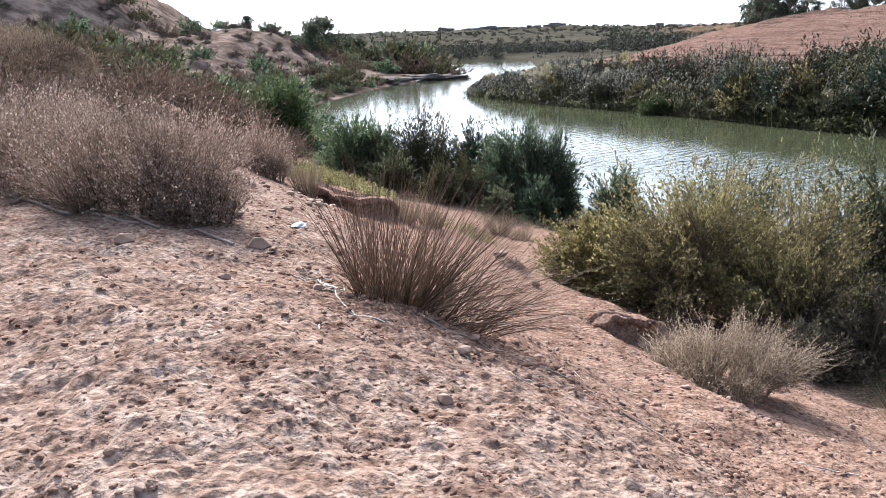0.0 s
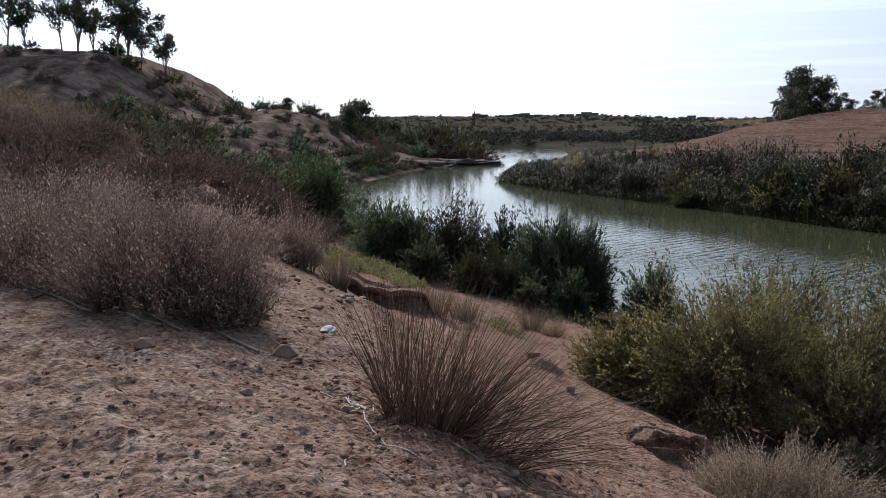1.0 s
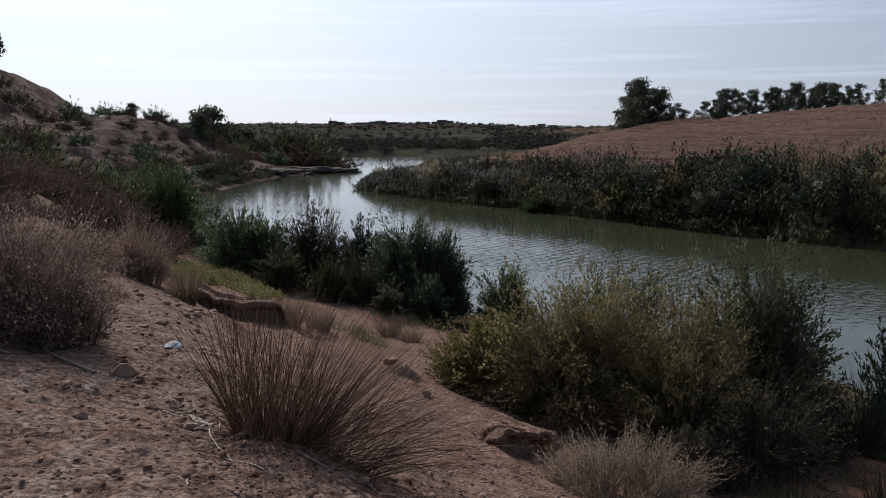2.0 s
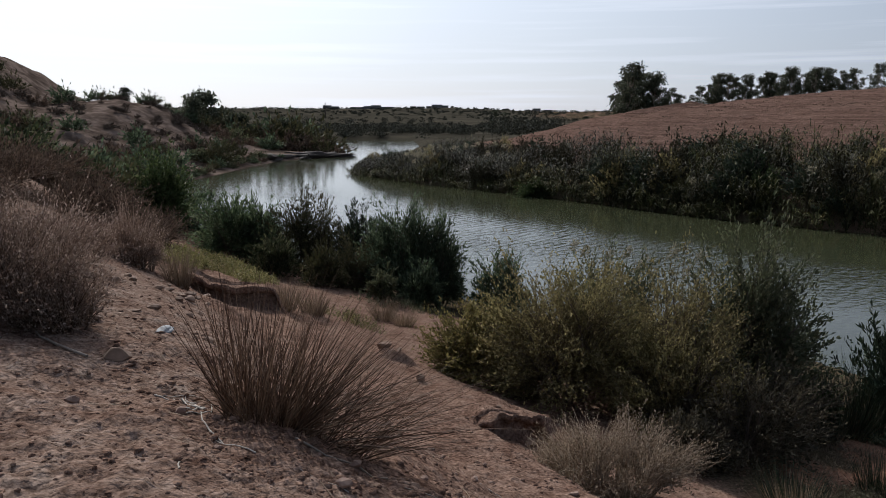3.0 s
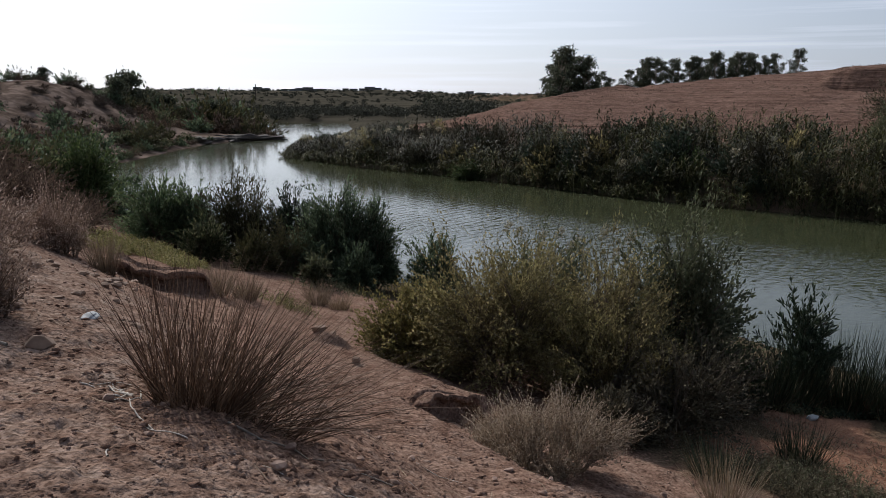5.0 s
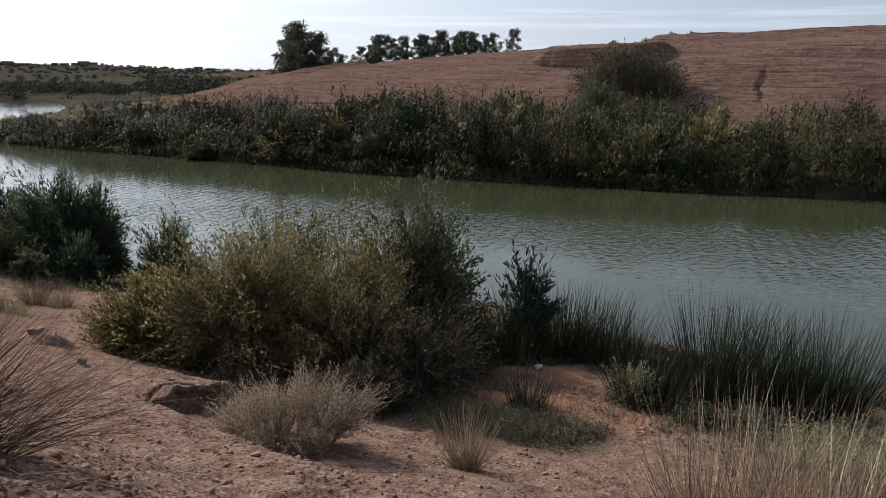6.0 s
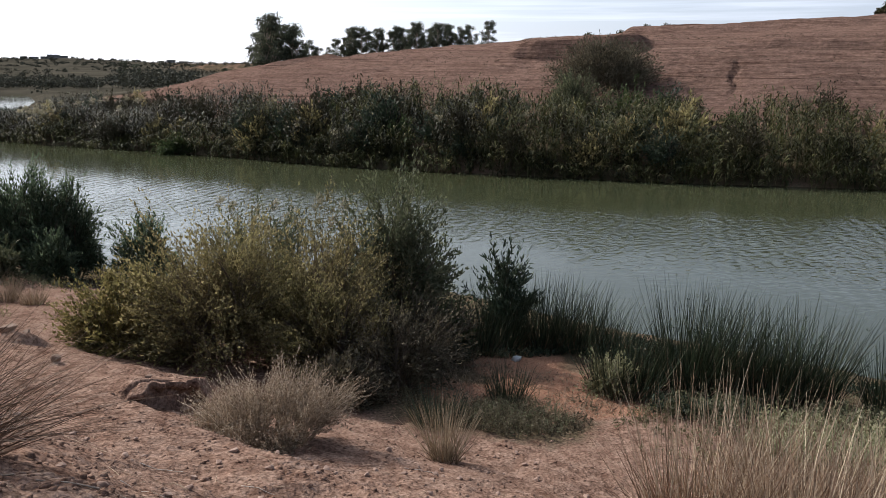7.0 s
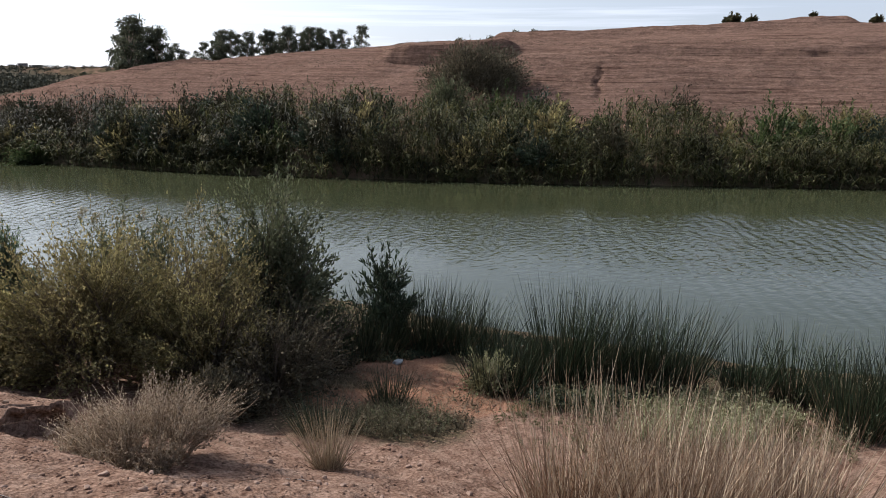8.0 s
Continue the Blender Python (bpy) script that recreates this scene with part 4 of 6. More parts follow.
def herb_patch(name, label, x, y, rx, ry, n, tall, material, seed, per=9, leaf=(0.05, 0.016)):
    """Low herbs, too many to count, that follow the ground."""
    rng = np.random.RandomState(seed)
    a, r = rng.uniform(0, 2 * np.pi, n), np.sqrt(rng.uniform(0, 1, n))
    px, py = x + rx * r * np.cos(a), y + ry * r * np.sin(a)
    keep = rough(px, py, 1.1, seed, 2) > rng.uniform(-0.6, 0.5, n)
    px, py = px[keep], py[keep]
    pz = height(px, py)
    n = len(px)
    foot = np.stack([px, py, pz - 0.02], 1)
    h = tall * rng.uniform(0.35, 1.0, n) * (0.7 + 0.5 * value_noise(px * 1.3, py * 1.3, seed))
    top = foot + np.stack([rng.normal(0, 0.3, n) * h, rng.normal(0, 0.3, n) * h, h], 1)
    s = Soup()
    s.strips(bends(foot, top, np.zeros((n, 3)), 3), np.array([1, 0.8, 0.4])[None] * 0.006 * np.ones((n, 1)), unit(rng.normal(0, 1, (n, 3)) * np.array([1, 1, 0.05])))
    who = np.repeat(np.arange(n), per)
    u = rng.uniform(0.15, 1, len(who))[:, None]
    way = unit(rng.normal(0, 1, (len(who), 3)) + np.array([0, 0, 0.5]))
    sz = rng.uniform(0.6, 1.3, len(who))
    s.leaves(foot[who] * (1 - u) + top[who] * u, way, unit(np.cross(way, rng.normal(0, 1, way.shape))), leaf[0] * sz, leaf[1] * sz)
    return tagged(new(name, s.mesh(name, material)), label, "herbs", kind="stuff")


herb_patch("yellow_herbs", "yellow-green low herbs beside the inlet", -2.9, 21.6, 1.7, 3.6, 2600, 0.42, HERB, 61, leaf=(0.07, 0.025))
herb_patch("yellow_herbs", "yellow-green herbs behind the earth ledge", 0.3, 17.8, 1.1, 0.9, 500, 0.4, HERB, 62)
herb_patch("yellow_herbs", "thin yellow grass on the low shore", 3.4, 19.4, 1.6, 1.8, 900, 0.16, HERB, 63)
herb_patch("green_herbs", "grey-green herbs on the low shore", 2.3, 22.3, 1.6, 0.9, 500, 0.4, SAGE, 64)
herb_patch("grey_herbs", "low grey-green herbs on the slope", 7.2, 9.1, 1.1, 0.8, 520, 0.3, SAGE, 65, leaf=(0.035, 0.014))
herb_patch("grey_herbs", "grey-green herbs at the foot of the rushes", 12.2, 7.2, 2.6, 1.1, 1700, 0.4, SAGE, 66, leaf=(0.045, 0.018))
herb_patch("grey_herbs", "grey herbs under the oleander", 9.7, 12.7, 1.4, 0.6, 500, 0.35, SAGE, 67, leaf=(0.045, 0.018))
herb_patch("grey_herbs", "grey-green herbs in front of the tall rushes", 11.2, 8.0, 1.6, 0.7, 900, 0.55, SAGE, 166, leaf=(0.06, 0.024))
herb_patch("grey_herbs", "pale sage herbs between the rushes and the dry grass", 11.6, 6.2, 2.0, 1.3, 1500, 0.5, SAGE_PALE, 171, leaf=(0.06, 0.026))
herb_patch("grey_herbs", "sage-green herbs along the rushes", 12.9, 5.9, 0.9, 1.7, 1000, 0.55, SAGE, 167, leaf=(0.06, 0.024))
# dark leaf tone stands in for the shade at the feet of rushes and oleander
herb_patch("dark_herbs", "dark green herbs at the foot of the rushes, shaded by colour", 12.0, 8.3, 2.4, 0.8, 1500, 0.5, OLEANDER_DARK, 169, leaf=(0.07, 0.028))
herb_patch("dark_herbs", "dark herbs under the oleander, shaded by colour", 10.6, 12.7, 1.7, 0.6, 900, 0.5, OLEANDER_DARK, 170, leaf=(0.07, 0.028))
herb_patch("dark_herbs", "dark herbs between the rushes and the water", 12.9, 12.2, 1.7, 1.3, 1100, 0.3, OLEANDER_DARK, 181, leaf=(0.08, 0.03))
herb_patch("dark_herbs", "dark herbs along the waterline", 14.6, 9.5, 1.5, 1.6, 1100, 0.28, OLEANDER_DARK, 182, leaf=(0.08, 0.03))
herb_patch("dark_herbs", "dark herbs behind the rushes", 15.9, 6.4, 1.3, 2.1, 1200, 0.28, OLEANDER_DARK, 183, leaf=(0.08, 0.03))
# dark leaf tone also carries the thicket's shadow on this patch
herb_patch("dark_herbs", "dull herbs on the lower slope, thicket shade in their dark colour", 7.6, 9.1, 1.4, 0.9, 1100, 0.3, DUSKY, 189, leaf=(0.045, 0.018))
herb_patch("low_herbs", "low dry herbs below the sage bush", 9.4, 7.4, 1.3, 1.1, 1000, 0.24, HERB_DULL, 188, leaf=(0.05, 0.018))
herb_patch("low_herbs", "low olive herbs among dry straw", 11.0, 5.4, 1.9, 1.6, 1600, 0.25, HERB_DULL, 168, leaf=(0.05, 0.018))
herb_patch("dead_leaves", "brown dead twigs under the thicket", 5.6, 10.6, 1.5, 0.7, 700, 0.35, TWIG_RED, 68)
shrub("sage_bush", "pale sage-green bush at the foot of the rushes", 9.75, 9.5, 69, "bush", rx=0.6, ry=0.52, h=0.85, twigs=380, per=14, leaf=(0.05, 0.024), leaf_mat=SAGE_PALE, stems=12, inner=0.3)

herb_patch("hillock_straw", "pale dry grass over the hillock", -13.2, 20.6, 4.4, 4.0, 10000, 0.6, STRAW, 198, per=4, leaf=(0.22, 0.02))

# rushes along the water, and dry grass in front of them
rush = "dark green rush clump at the water's edge"
for px, py, ph, pr, n, seed in ((9.2, 12.7, 1.3, 0.3, 170, 71), (10.1, 13.1, 1.5, 0.4, 260, 72), (11.1, 12.8, 1.75, 0.42, 320, 73), (11.7, 12.4, 1.6, 0.4, 260, 70), (12.4, 12.1, 1.3, 0.3, 130, 69),
                                 (10.1, 9.5, 1.25, 0.45, 330, 74), (10.7, 9.7, 1.15, 0.3, 170, 75), (11.35, 9.1, 2.15, 0.36, 340, 76), (11.85, 8.7, 2.0, 0.32, 240, 77), (12.5, 8.3, 1.95, 0.4, 330, 79), (13.05, 7.9, 1.95, 0.38, 320, 80), (12.1, 7.9, 1.0, 0.3, 150, 78),
                                 (13.9, 6.75, 1.6, 0.3, 190, 82), (14.5, 6.1, 1.7, 0.28, 170, 83), (15.0, 5.5, 1.4, 0.26, 120, 90),
                                 (13.5, 4.6, 1.55, 0.45, 400, 84), (14.3, 4.1, 1.7, 0.4, 340, 85), (15.0, 3.4, 1.6, 0.42, 280, 86)):
    tuft("rush_clump", rush, px, py, seed, RUSH, "rushes", "rushes along the shore", dead=RUSH_DRY, n=n * 3 // 2, foot=pr * 1.3, length=ph * 1.06, lean=0.34, wind=(0.06, -0.04), width=0.0145, curl=0.2, heads=n // 12, stray=0.13, short=0.12)
tuft("green_tuft", "small dark green rush tuft on the slope", 7.88, 9.99, 87, RUSH, "rushes", dead=STRAW, n=260, foot=0.32, length=0.72, lean=0.4, width=0.009, curl=0.25)
tuft("green_tuft", "dark rush tuft beside the straw tussock", 6.00, 9.31, 88, RUSH, "rushes", dead=STRAW, n=220, foot=0.28, length=0.75, lean=0.5, width=0.009, curl=0.3)
tuft("green_tuft", "slim rush tuft beside the leafy shrub", 8.5, 12.2, 89, RUSH, "rushes", dead=STRAW, n=160, foot=0.2, length=0.8, lean=0.3, width=0.009, curl=0.2)
tuft("straw_tussock", "upright straw-coloured tussock on the bare slope", 5.2, 7.85, 90, STRAW_PALE, "grass tussock", dead=RUSH_DRY, n=230, foot=0.17, length=0.9, lean=0.42, width=0.008, curl=0.2)
for px, py, ph, n, seed in ((9.6, 4.6, 1.2, 110, 91), (6.35, 4.9, 1.75, 190, 92), (7.0, 4.5, 1.8, 190, 93), (7.4, 3.7, 1.65, 170, 94), (8.1, 3.4, 1.5, 150, 95), (6.6, 3.9, 1.6, 170, 96), (8.6, 4.4, 1.2, 110, 97), (9.3, 3.7, 1.2, 110, 98)):
    tuft("tall_dry_grass", "tall pinkish straw-coloured dry grass on the slope", px, py, seed, PINK_STRAW, "dry grass", "tall dry grass", dead=STRAW_FOOT, thick=2.2, n=n * 3 // 2, foot=0.5, length=ph * 1.12, lean=0.34, wind=(0.14, 0.02), width=0.0125, curl=0.12, stray=0.2, short=0.15)
herb_patch("dry_grass_litter", "matted dry straw on the low shore", 8.7, 10.3, 1.6, 1.7, 1500, 0.12, STRAW, 199, per=4, leaf=(0.1, 0.011))
herb_patch("dry_grass_litter", "flattened pale dry grass in front of the rushes", 10.8, 5.6, 2.6, 1.4, 2600, 0.28, STRAW_PALE, 99, per=4, leaf=(0.16, 0.008))

# tall reeds with plumes beside the thicket
for px, py, ph, n, seed in ((7.3, 15.0, 3.5, 9, 100), (6.7, 20.6, 2.6, 14, 101), (7.6, 19.6, 2.5, 12, 102), (8.6, 17.3, 2.5, 10, 103), (3.9, 25.6, 2.3, 22, 104), (4.4, 25.0, 1.9, 18, 105), (0.4, 27.8, 2.5, 16, 106)):
    rng = np.random.RandomState(seed)
    ob = thing("plume_reed", px, py, ground_z(px, py), "slender pale reeds with feathery plumes beside the water", "reed", "plumed reeds")
    stalks = Soup()
    fx, fy = rng.normal(0, 0.28, n), rng.normal(0, 0.28, n)
    tall = ph * rng.uniform(0.75, 1.0, n)
    reed_soup(rng, stalks, fx, fy, 0 * fx, tall, leaf=0.42, per=9, lw=0.018, stalk=0.010)
    tagged(part("foliage", stalks.mesh("foliage", REED), ob), kind="stuff")
    if seed < 104:
        for i in range(0, n, 5):
            k = 70
            u = rng.uniform(0, 1, k)
            at = np.stack([fx[i] + rng.normal(0, 0.05, k) + 0.12 * u, fy[i] + rng.normal(0, 0.05, k), tall[i] + 0.28 * u - 0.08], 1)
            way = unit(rng.normal(0, 0.4, (k, 3)) + np.array([0.5, 0.1, 0.4]))
            heads = Soup()
            heads.leaves(at, way, unit(np.cross(way, rng.normal(0, 1, way.shape))), np.full(k, 0.12), np.full(k, 0.022))
            tagged(part("plume", heads.mesh("plume", PLUME), ob, "cream feathery plume"), kind="stuff")


# ---------------------------------------------------------------- far bank: reed belt
def along(line, u):
    p = np.array(line, float)
    seg = np.hypot(*np.diff(p, axis=0).T)
    at = np.concatenate([[0], np.cumsum(seg)])
    return np.interp(u, at, p[:, 0]), np.interp(u, at, p[:, 1]), at[-1]


def belt(line, lo, hi, n, inland, rng, sign=1):
    """Places in a belt beside a line: sign 1 to the right of its course."""
    u = rng.uniform(lo, hi, n)
    x, y, _ = along(line, u)
    x2, y2, _ = along(line, u + 0.5)
    dx, dy = x2 - x, y2 - y
    ln = np.hypot(dx, dy) + 1e-9
    s = inland[0] + (inland[1] - inland[0]) * rng.uniform(0, 1, n) ** 1.2
    return x + sign * s * dy / ln, y - sign * s * dx / ln


def reed_belt(name, label, lo, hi, n, inland, tall, material, seed, leaf=0.6, per=9, lw=0.05, gaps=-0.3):
    rng = np.random.RandomState(seed)
    x, y = belt(SHORE_FAR, lo, hi, n, inland, rng)
    keep = rough(x, y, 2.6, seed, 2) > gaps
    x, y = x[keep], y[keep]
    h = tall * (0.78 + 0.42 * rough(x, y, 4.2, seed + 1, 2)) * rng.uniform(0.75, 1.08, len(x))
    h = h * np.clip(0.42 + 0.58 * (96 - y) / 26, 0.42, 1)
    s = Soup()
    reed_soup(rng, s, x, y, height(x, y), h, leaf, per, lw, 0.03, upright=0.7)
    return tagged(new(name, s.mesh(name, material)), label, "reeds", kind="stuff")


reed_belt("reed_bed", "dense brown-green reed bed along the far bank", 130, 205, 5200, (0.1, 10), 3.0, REED_DARK, 201, leaf=0.75, lw=0.075, per=9)
reed_belt("reed_bed", "dense green reed bed along the far bank", 60, 150, 6600, (0.1, 12), 3.0, REED, 202, leaf=0.75, lw=0.075, per=9)
reed_belt("low_reeds", "low overhanging reeds at the far waterline", 60, 206, 3000, (-0.6, 1.8), 1.7, REED, 203, leaf=0.85, lw=0.085, per=8, gaps=-1.2)

FAR = dict(bits=3, stems=7, inner=0.3, low=-0.02, up=0.35, lobes=0.3, clumps=15, pull=0.5)
far_kinds = [
    shrub("bank_shrub", "dark green shrub in the reed belt of the far bank", 28.5, 50.5, 211, "shrub", "far bank shrubs", rx=2.4, ry=2.2, h=4.0, twigs=200, per=8, leaf=(0.32, 0.14), leaf_mat=OLEANDER_DARK, **FAR),
    shrub("bank_shrub", "brownish tamarisk in the reed belt of the far bank", 25.0, 55.5, 212, "shrub", "far bank shrubs", rx=2.6, ry=2.4, h=4.4, twigs=260, per=9, leaf=(0.3, 0.09), leaf_mat=BELT_BROWN, spray=0.5, **FAR),
    shrub("bank_shrub", "yellow-green shrub in the reed belt of the far bank", 41.5, 34.6, 213, "shrub", "far bank shrubs", rx=2.2, ry=2.0, h=3.6, twigs=190, per=8, leaf=(0.32, 0.13), leaf_mat=WILLOW, **FAR),
    shrub("bank_shrub", "fresh green shrub in the reed belt of the far bank", 52.5, 24.8, 214, "shrub", "far bank shrubs", rx=2.3, ry=2.1, h=3.6, twigs=190, per=8, leaf=(0.32, 0.14), leaf_mat=BRIGHT, **FAR),
]
rng = np.random.RandomState(5)
for lo, hi, n, mixed in ((62, 120, 40, (3, 3, 2, 0, 1)), (118, 150, 44, (2, 3, 0, 1, 1, 0)), (146, 204, 78, (1, 1, 0, 2, 1, 0))):
    xs, ys = belt(SHORE_FAR, lo, hi, n, (0.6, 12.5), rng)
    for px, py in zip(xs, ys):
        kind = far_kinds[mixed[rng.randint(len(mixed))]]
        again(kind, px, py, rng.uniform(0, 360), rng.uniform(0.5, 0.9) * float(np.clip(0.45 + 0.55 * (100 - py) / 30, 0.45, 1)), 0.2)
shrub("hill_bush", "big dark rounded bush on the eroded hillside", 50.0, 50.3, 221, "bush", rx=7.2, ry=3.6, h=4.9, twigs=1900, per=12, leaf=(0.3, 0.07), leaf_mat=DUSKY, stems=16, inner=0.4, up=0.6, lobes=0.05, low=-0.02)
shrub("hill_bush", "olive-green bush at the foot of the hill", 43.6, 47.6, 222, "bush", rx=2.5, ry=2.0, h=3.6, twigs=700, per=12, leaf=(0.26, 0.07), leaf_mat=GREYGREEN, stems=12, inner=0.35, up=0.6)
shrub("waterside_bush", "low bright green bush at the far waterline", 17.6, 63.9, 223, "bush", rx=2.4, ry=1.3, h=1.5, twigs=420, per=12, leaf=(0.22, 0.08), leaf_mat=BRIGHT, stems=12, inner=0.35, up=0.2)

# dry grass on the eroded slope
rng = np.random.RandomState(41)
hx, hy = rng.uniform(28, 95, 6000), rng.uniform(20, 105, 6000)
keep = (to_line(hx, hy, SHORE_FAR) > 13) & (hx + hy > 84) & (rough(hx, hy, 6.0, 43, 3) > rng.uniform(-0.9, 0.9, 6000))
hx, hy = np.repeat(hx[keep], 5), np.repeat(hy[keep], 5)
hx, hy = hx + rng.normal(0, 0.12, len(hx)), hy + rng.normal(0, 0.12, len(hx))
s = Soup()
way = unit(rng.normal(0, 0.5, (len(hx), 3)) + np.array([0, 0, 1.0]))
s.leaves(np.stack([hx, hy, height(hx, hy) - 0.02], 1), way, unit(np.cross(way, rng.normal(0, 1, way.shape))), rng.uniform(0.08, 0.22, len(hx)), np.full(len(hx), 0.05))
tagged(new("hill_grass", s.mesh("hill_grass", leaf_material("hill_straw", [(0.06, 0.04, 0.028), (0.13, 0.09, 0.065), (0.24, 0.18, 0.13)], 0.1, 0.7, sway=0.005))), "sparse dry grass on the eroded hillside", "grass", kind="stuff")

# pale flower heads and plumes in the reeds
for px, py, n, spread, up_z, seed in ((20.5, 53.5, 9, 2.2, 2.6, 231), (24.2, 49.3, 8, 1.8, 2.6, 232), (10.4, 80, 34, 3.0, 1.9, 233), (31, 42.6, 8, 3, 2.4, 234)):
    rng = np.random.RandomState(seed)
    for i in range(n):
        fx, fy = px + rng.normal(0, spread), py + rng.normal(0, spread * 0.6)
        z = ground_z(fx, fy)
        if z < 0.1:
            continue
        s, hd = Soup(), Soup()
        h = up_z * rng.uniform(0.8, 1.15)
        reed_soup(rng, s, np.zeros(1), np.zeros(1), np.zeros(1), np.array([h]), 0.5, 8, 0.04, 0.03)
        k = 60
        at = rng.normal(0, 0.09, (k, 3)) + np.array([0, 0, h])
        way = unit(rng.normal(0, 1, (k, 3)) + np.array([0, 0, 0.4]))
        hd.leaves(at, way, unit(np.cross(way, rng.normal(0, 1, way.shape))), np.full(k, 0.22), np.full(k, 0.07))
        ob = thing("flowering_reed", fx, fy, z, "reed with a pale fluffy flower head on the far bank", "reed", "flowering reeds")
        part("stalk", s.mesh("stalk", REED), ob)
        tagged(part("flower_head", hd.mesh("flower_head", PLUME), ob, "pale fluffy flower head"), kind="stuff")

# ---------------------------------------------------------------- near bank upstream: thickets
left_kinds = [
    shrub("thicket_bush", "dark evergreen bush in the thicket upstream", -16.5, 37, 241, "bush", "upstream thicket", rx=2.4, ry=2.2, h=2.5, twigs=210, per=7, leaf=(0.3, 0.125), leaf_mat=OLEANDER, **FAR),
    shrub("thicket_bush", "green leafy bush in the thicket upstream", -11.0, 36, 242, "bush", "upstream thicket", rx=2.4, ry=2.1, h=2.3, twigs=210, per=7, leaf=(0.26, 0.12), leaf_mat=MIDGREEN, **FAR),
    shrub("thicket_bush", "grey-brown tamarisk in the thicket upstream", -8.5, 43, 243, "bush", "upstream thicket", rx=2.2, ry=2.0, h=2.4, twigs=220, per=7, leaf=(0.3, 0.09), leaf_mat=TAMARISK, spray=0.4, **FAR),
    shrub("thicket_bush", "russet dry brush in the thicket upstream", -12.5, 31, 244, "bush", "upstream thicket", rx=2.0, ry=1.9, h=1.7, twigs=220, per=7, leaf=(0.26, 0.075), leaf_mat=TWIG_RED, stem_mat=TWIG_RED, spray=0.3, **FAR),
]
left_kinds.append(shrub("thicket_bush", "grey-green leafy bush in the thicket upstream", -13.6, 40, 245, "bush", "upstream thicket", rx=2.3, ry=2.1, h=2.2, twigs=220, per=7, leaf=(0.28, 0.12), leaf_mat=GREYGREEN, **FAR))
THIN = dict(twigs=110, per=6, rx=2.3, ry=2.1)
far_left = [
    shrub("thicket_bush", "dark evergreen bush on the upstream bank", -19.0, 72, 246, "bush", "upstream thicket", h=2.5, leaf=(0.42, 0.18), leaf_mat=OLEANDER, **THIN, **FAR),
    shrub("thicket_bush", "mixed green bush on the upstream bank", -20.5, 80, 247, "bush", "upstream thicket", h=2.3, leaf=(0.38, 0.17), leaf_mat=MIDGREEN, **THIN, **FAR),
    shrub("thicket_bush", "grey-brown tamarisk on the upstream bank", -17.5, 88, 248, "bush", "upstream thicket", h=2.4, leaf=(0.42, 0.13), leaf_mat=TAMARISK, spray=0.4, **THIN, **FAR),
    shrub("thicket_bush", "russet dry brush on the upstream bank", -22.5, 95, 249, "bush", "upstream thicket", h=1.7, leaf=(0.38, 0.11), leaf_mat=TWIG_RED, stem_mat=TWIG_RED, spray=0.3, **THIN, **FAR),
    shrub("thicket_bush", "grey-green leafy bush on the upstream bank", -14.5, 101, 250, "bush", "upstream thicket", h=2.2, leaf=(0.38, 0.16), leaf_mat=GREYGREEN, **THIN, **FAR),
]
rng = np.random.RandomState(9)
spots = 0
while spots < 190:
    py = rng.uniform(27, 150) if spots > 70 else rng.uniform(26, 62)
    edge = np.interp(py, [27, 37, 47, 58, 72, 84, 105, 117, 128, 134, 158], [-3.5, -6, -9.0, -11.5, -16, -15, -11.5, -9, -8, -6, -8])
    px = edge - rng.uniform(0, 1) ** 1.4 * (14 + 0.3 * py)
    if py < 34 and px > -7.5 or px < -0.48 * py - 4:
        continue
    if math.hypot((px + 28) / 12, (py - 122) / 20) < 1:
        continue
    if float(rough(np.array([px]), np.array([py]), 9.0, 91, 2)[0]) < -0.6 and px < edge - 4:
        continue
    mixed = (0, 1, 2, 4, 1, 3, 2) if py < 60 else (2, 3, 4, 2, 0, 3)
    again((left_kinds if py < 60 else far_left)[mixed[rng.randint(len(mixed))]], px, py, rng.uniform(0, 360), rng.uniform(0.65, 1.15) * (1.0 if py < 60 else 1.15), 0.15)
    spots += 1

def joined_scrub(name, label, kind, rows):
    """Many small bushes of one kind as a single object: x, y, turn, size."""
    leaves, wood = Soup(), Soup()
    for child, soup in zip(kind.children, (wood, leaves)):
        co = np.empty(len(child.data.vertices) * 3, np.float32)
        child.data.vertices.foreach_get("co", co)
        loop = np.empty(len(child.data.loops), np.int32)
        child.data.loops.foreach_get("vertex_index", loop)
        co, quads = co.reshape(-1, 3).astype(float), loop.reshape(-1, 4)
        for px, py, turn, size in rows:
            c, s_ = math.cos(radians(turn)), math.sin(radians(turn))
            at = np.stack([c * co[:, 0] - s_ * co[:, 1], s_ * co[:, 0] + c * co[:, 1], co[:, 2]], 1) * size
            soup.add(at + np.array([px, py, ground_z(px, py) - 0.15 * size]), quads)
    ob = new(name, leaves.mesh(name, kind.children[1].data.materials[0]))
    tagged(ob, label, "scrub", kind="stuff")
    tagged(part("wood", wood.mesh("wood", BARK), ob), kind="stuff")


# low scrub on the large hill and on the bare knoll before it
rows = {2: [], 3: [], 4: []}
for i in range(120):
    rows[(2, 3, 3)[i % 3]].append((rng.uniform(-80, -16), rng.uniform(88, 132), rng.uniform(0, 360), rng.uniform(0.3, 0.75)))
for i in range(40):
    a, k = rng.uniform(0, 2 * math.pi), math.sqrt(rng.uniform(0, 1))
    rows[(3, 2, 3, 4)[i % 4]].append((-28 + 12 * k * math.cos(a), 122 + 20 * k * math.sin(a), rng.uniform(0, 360), rng.uniform(0.25, 0.55)))
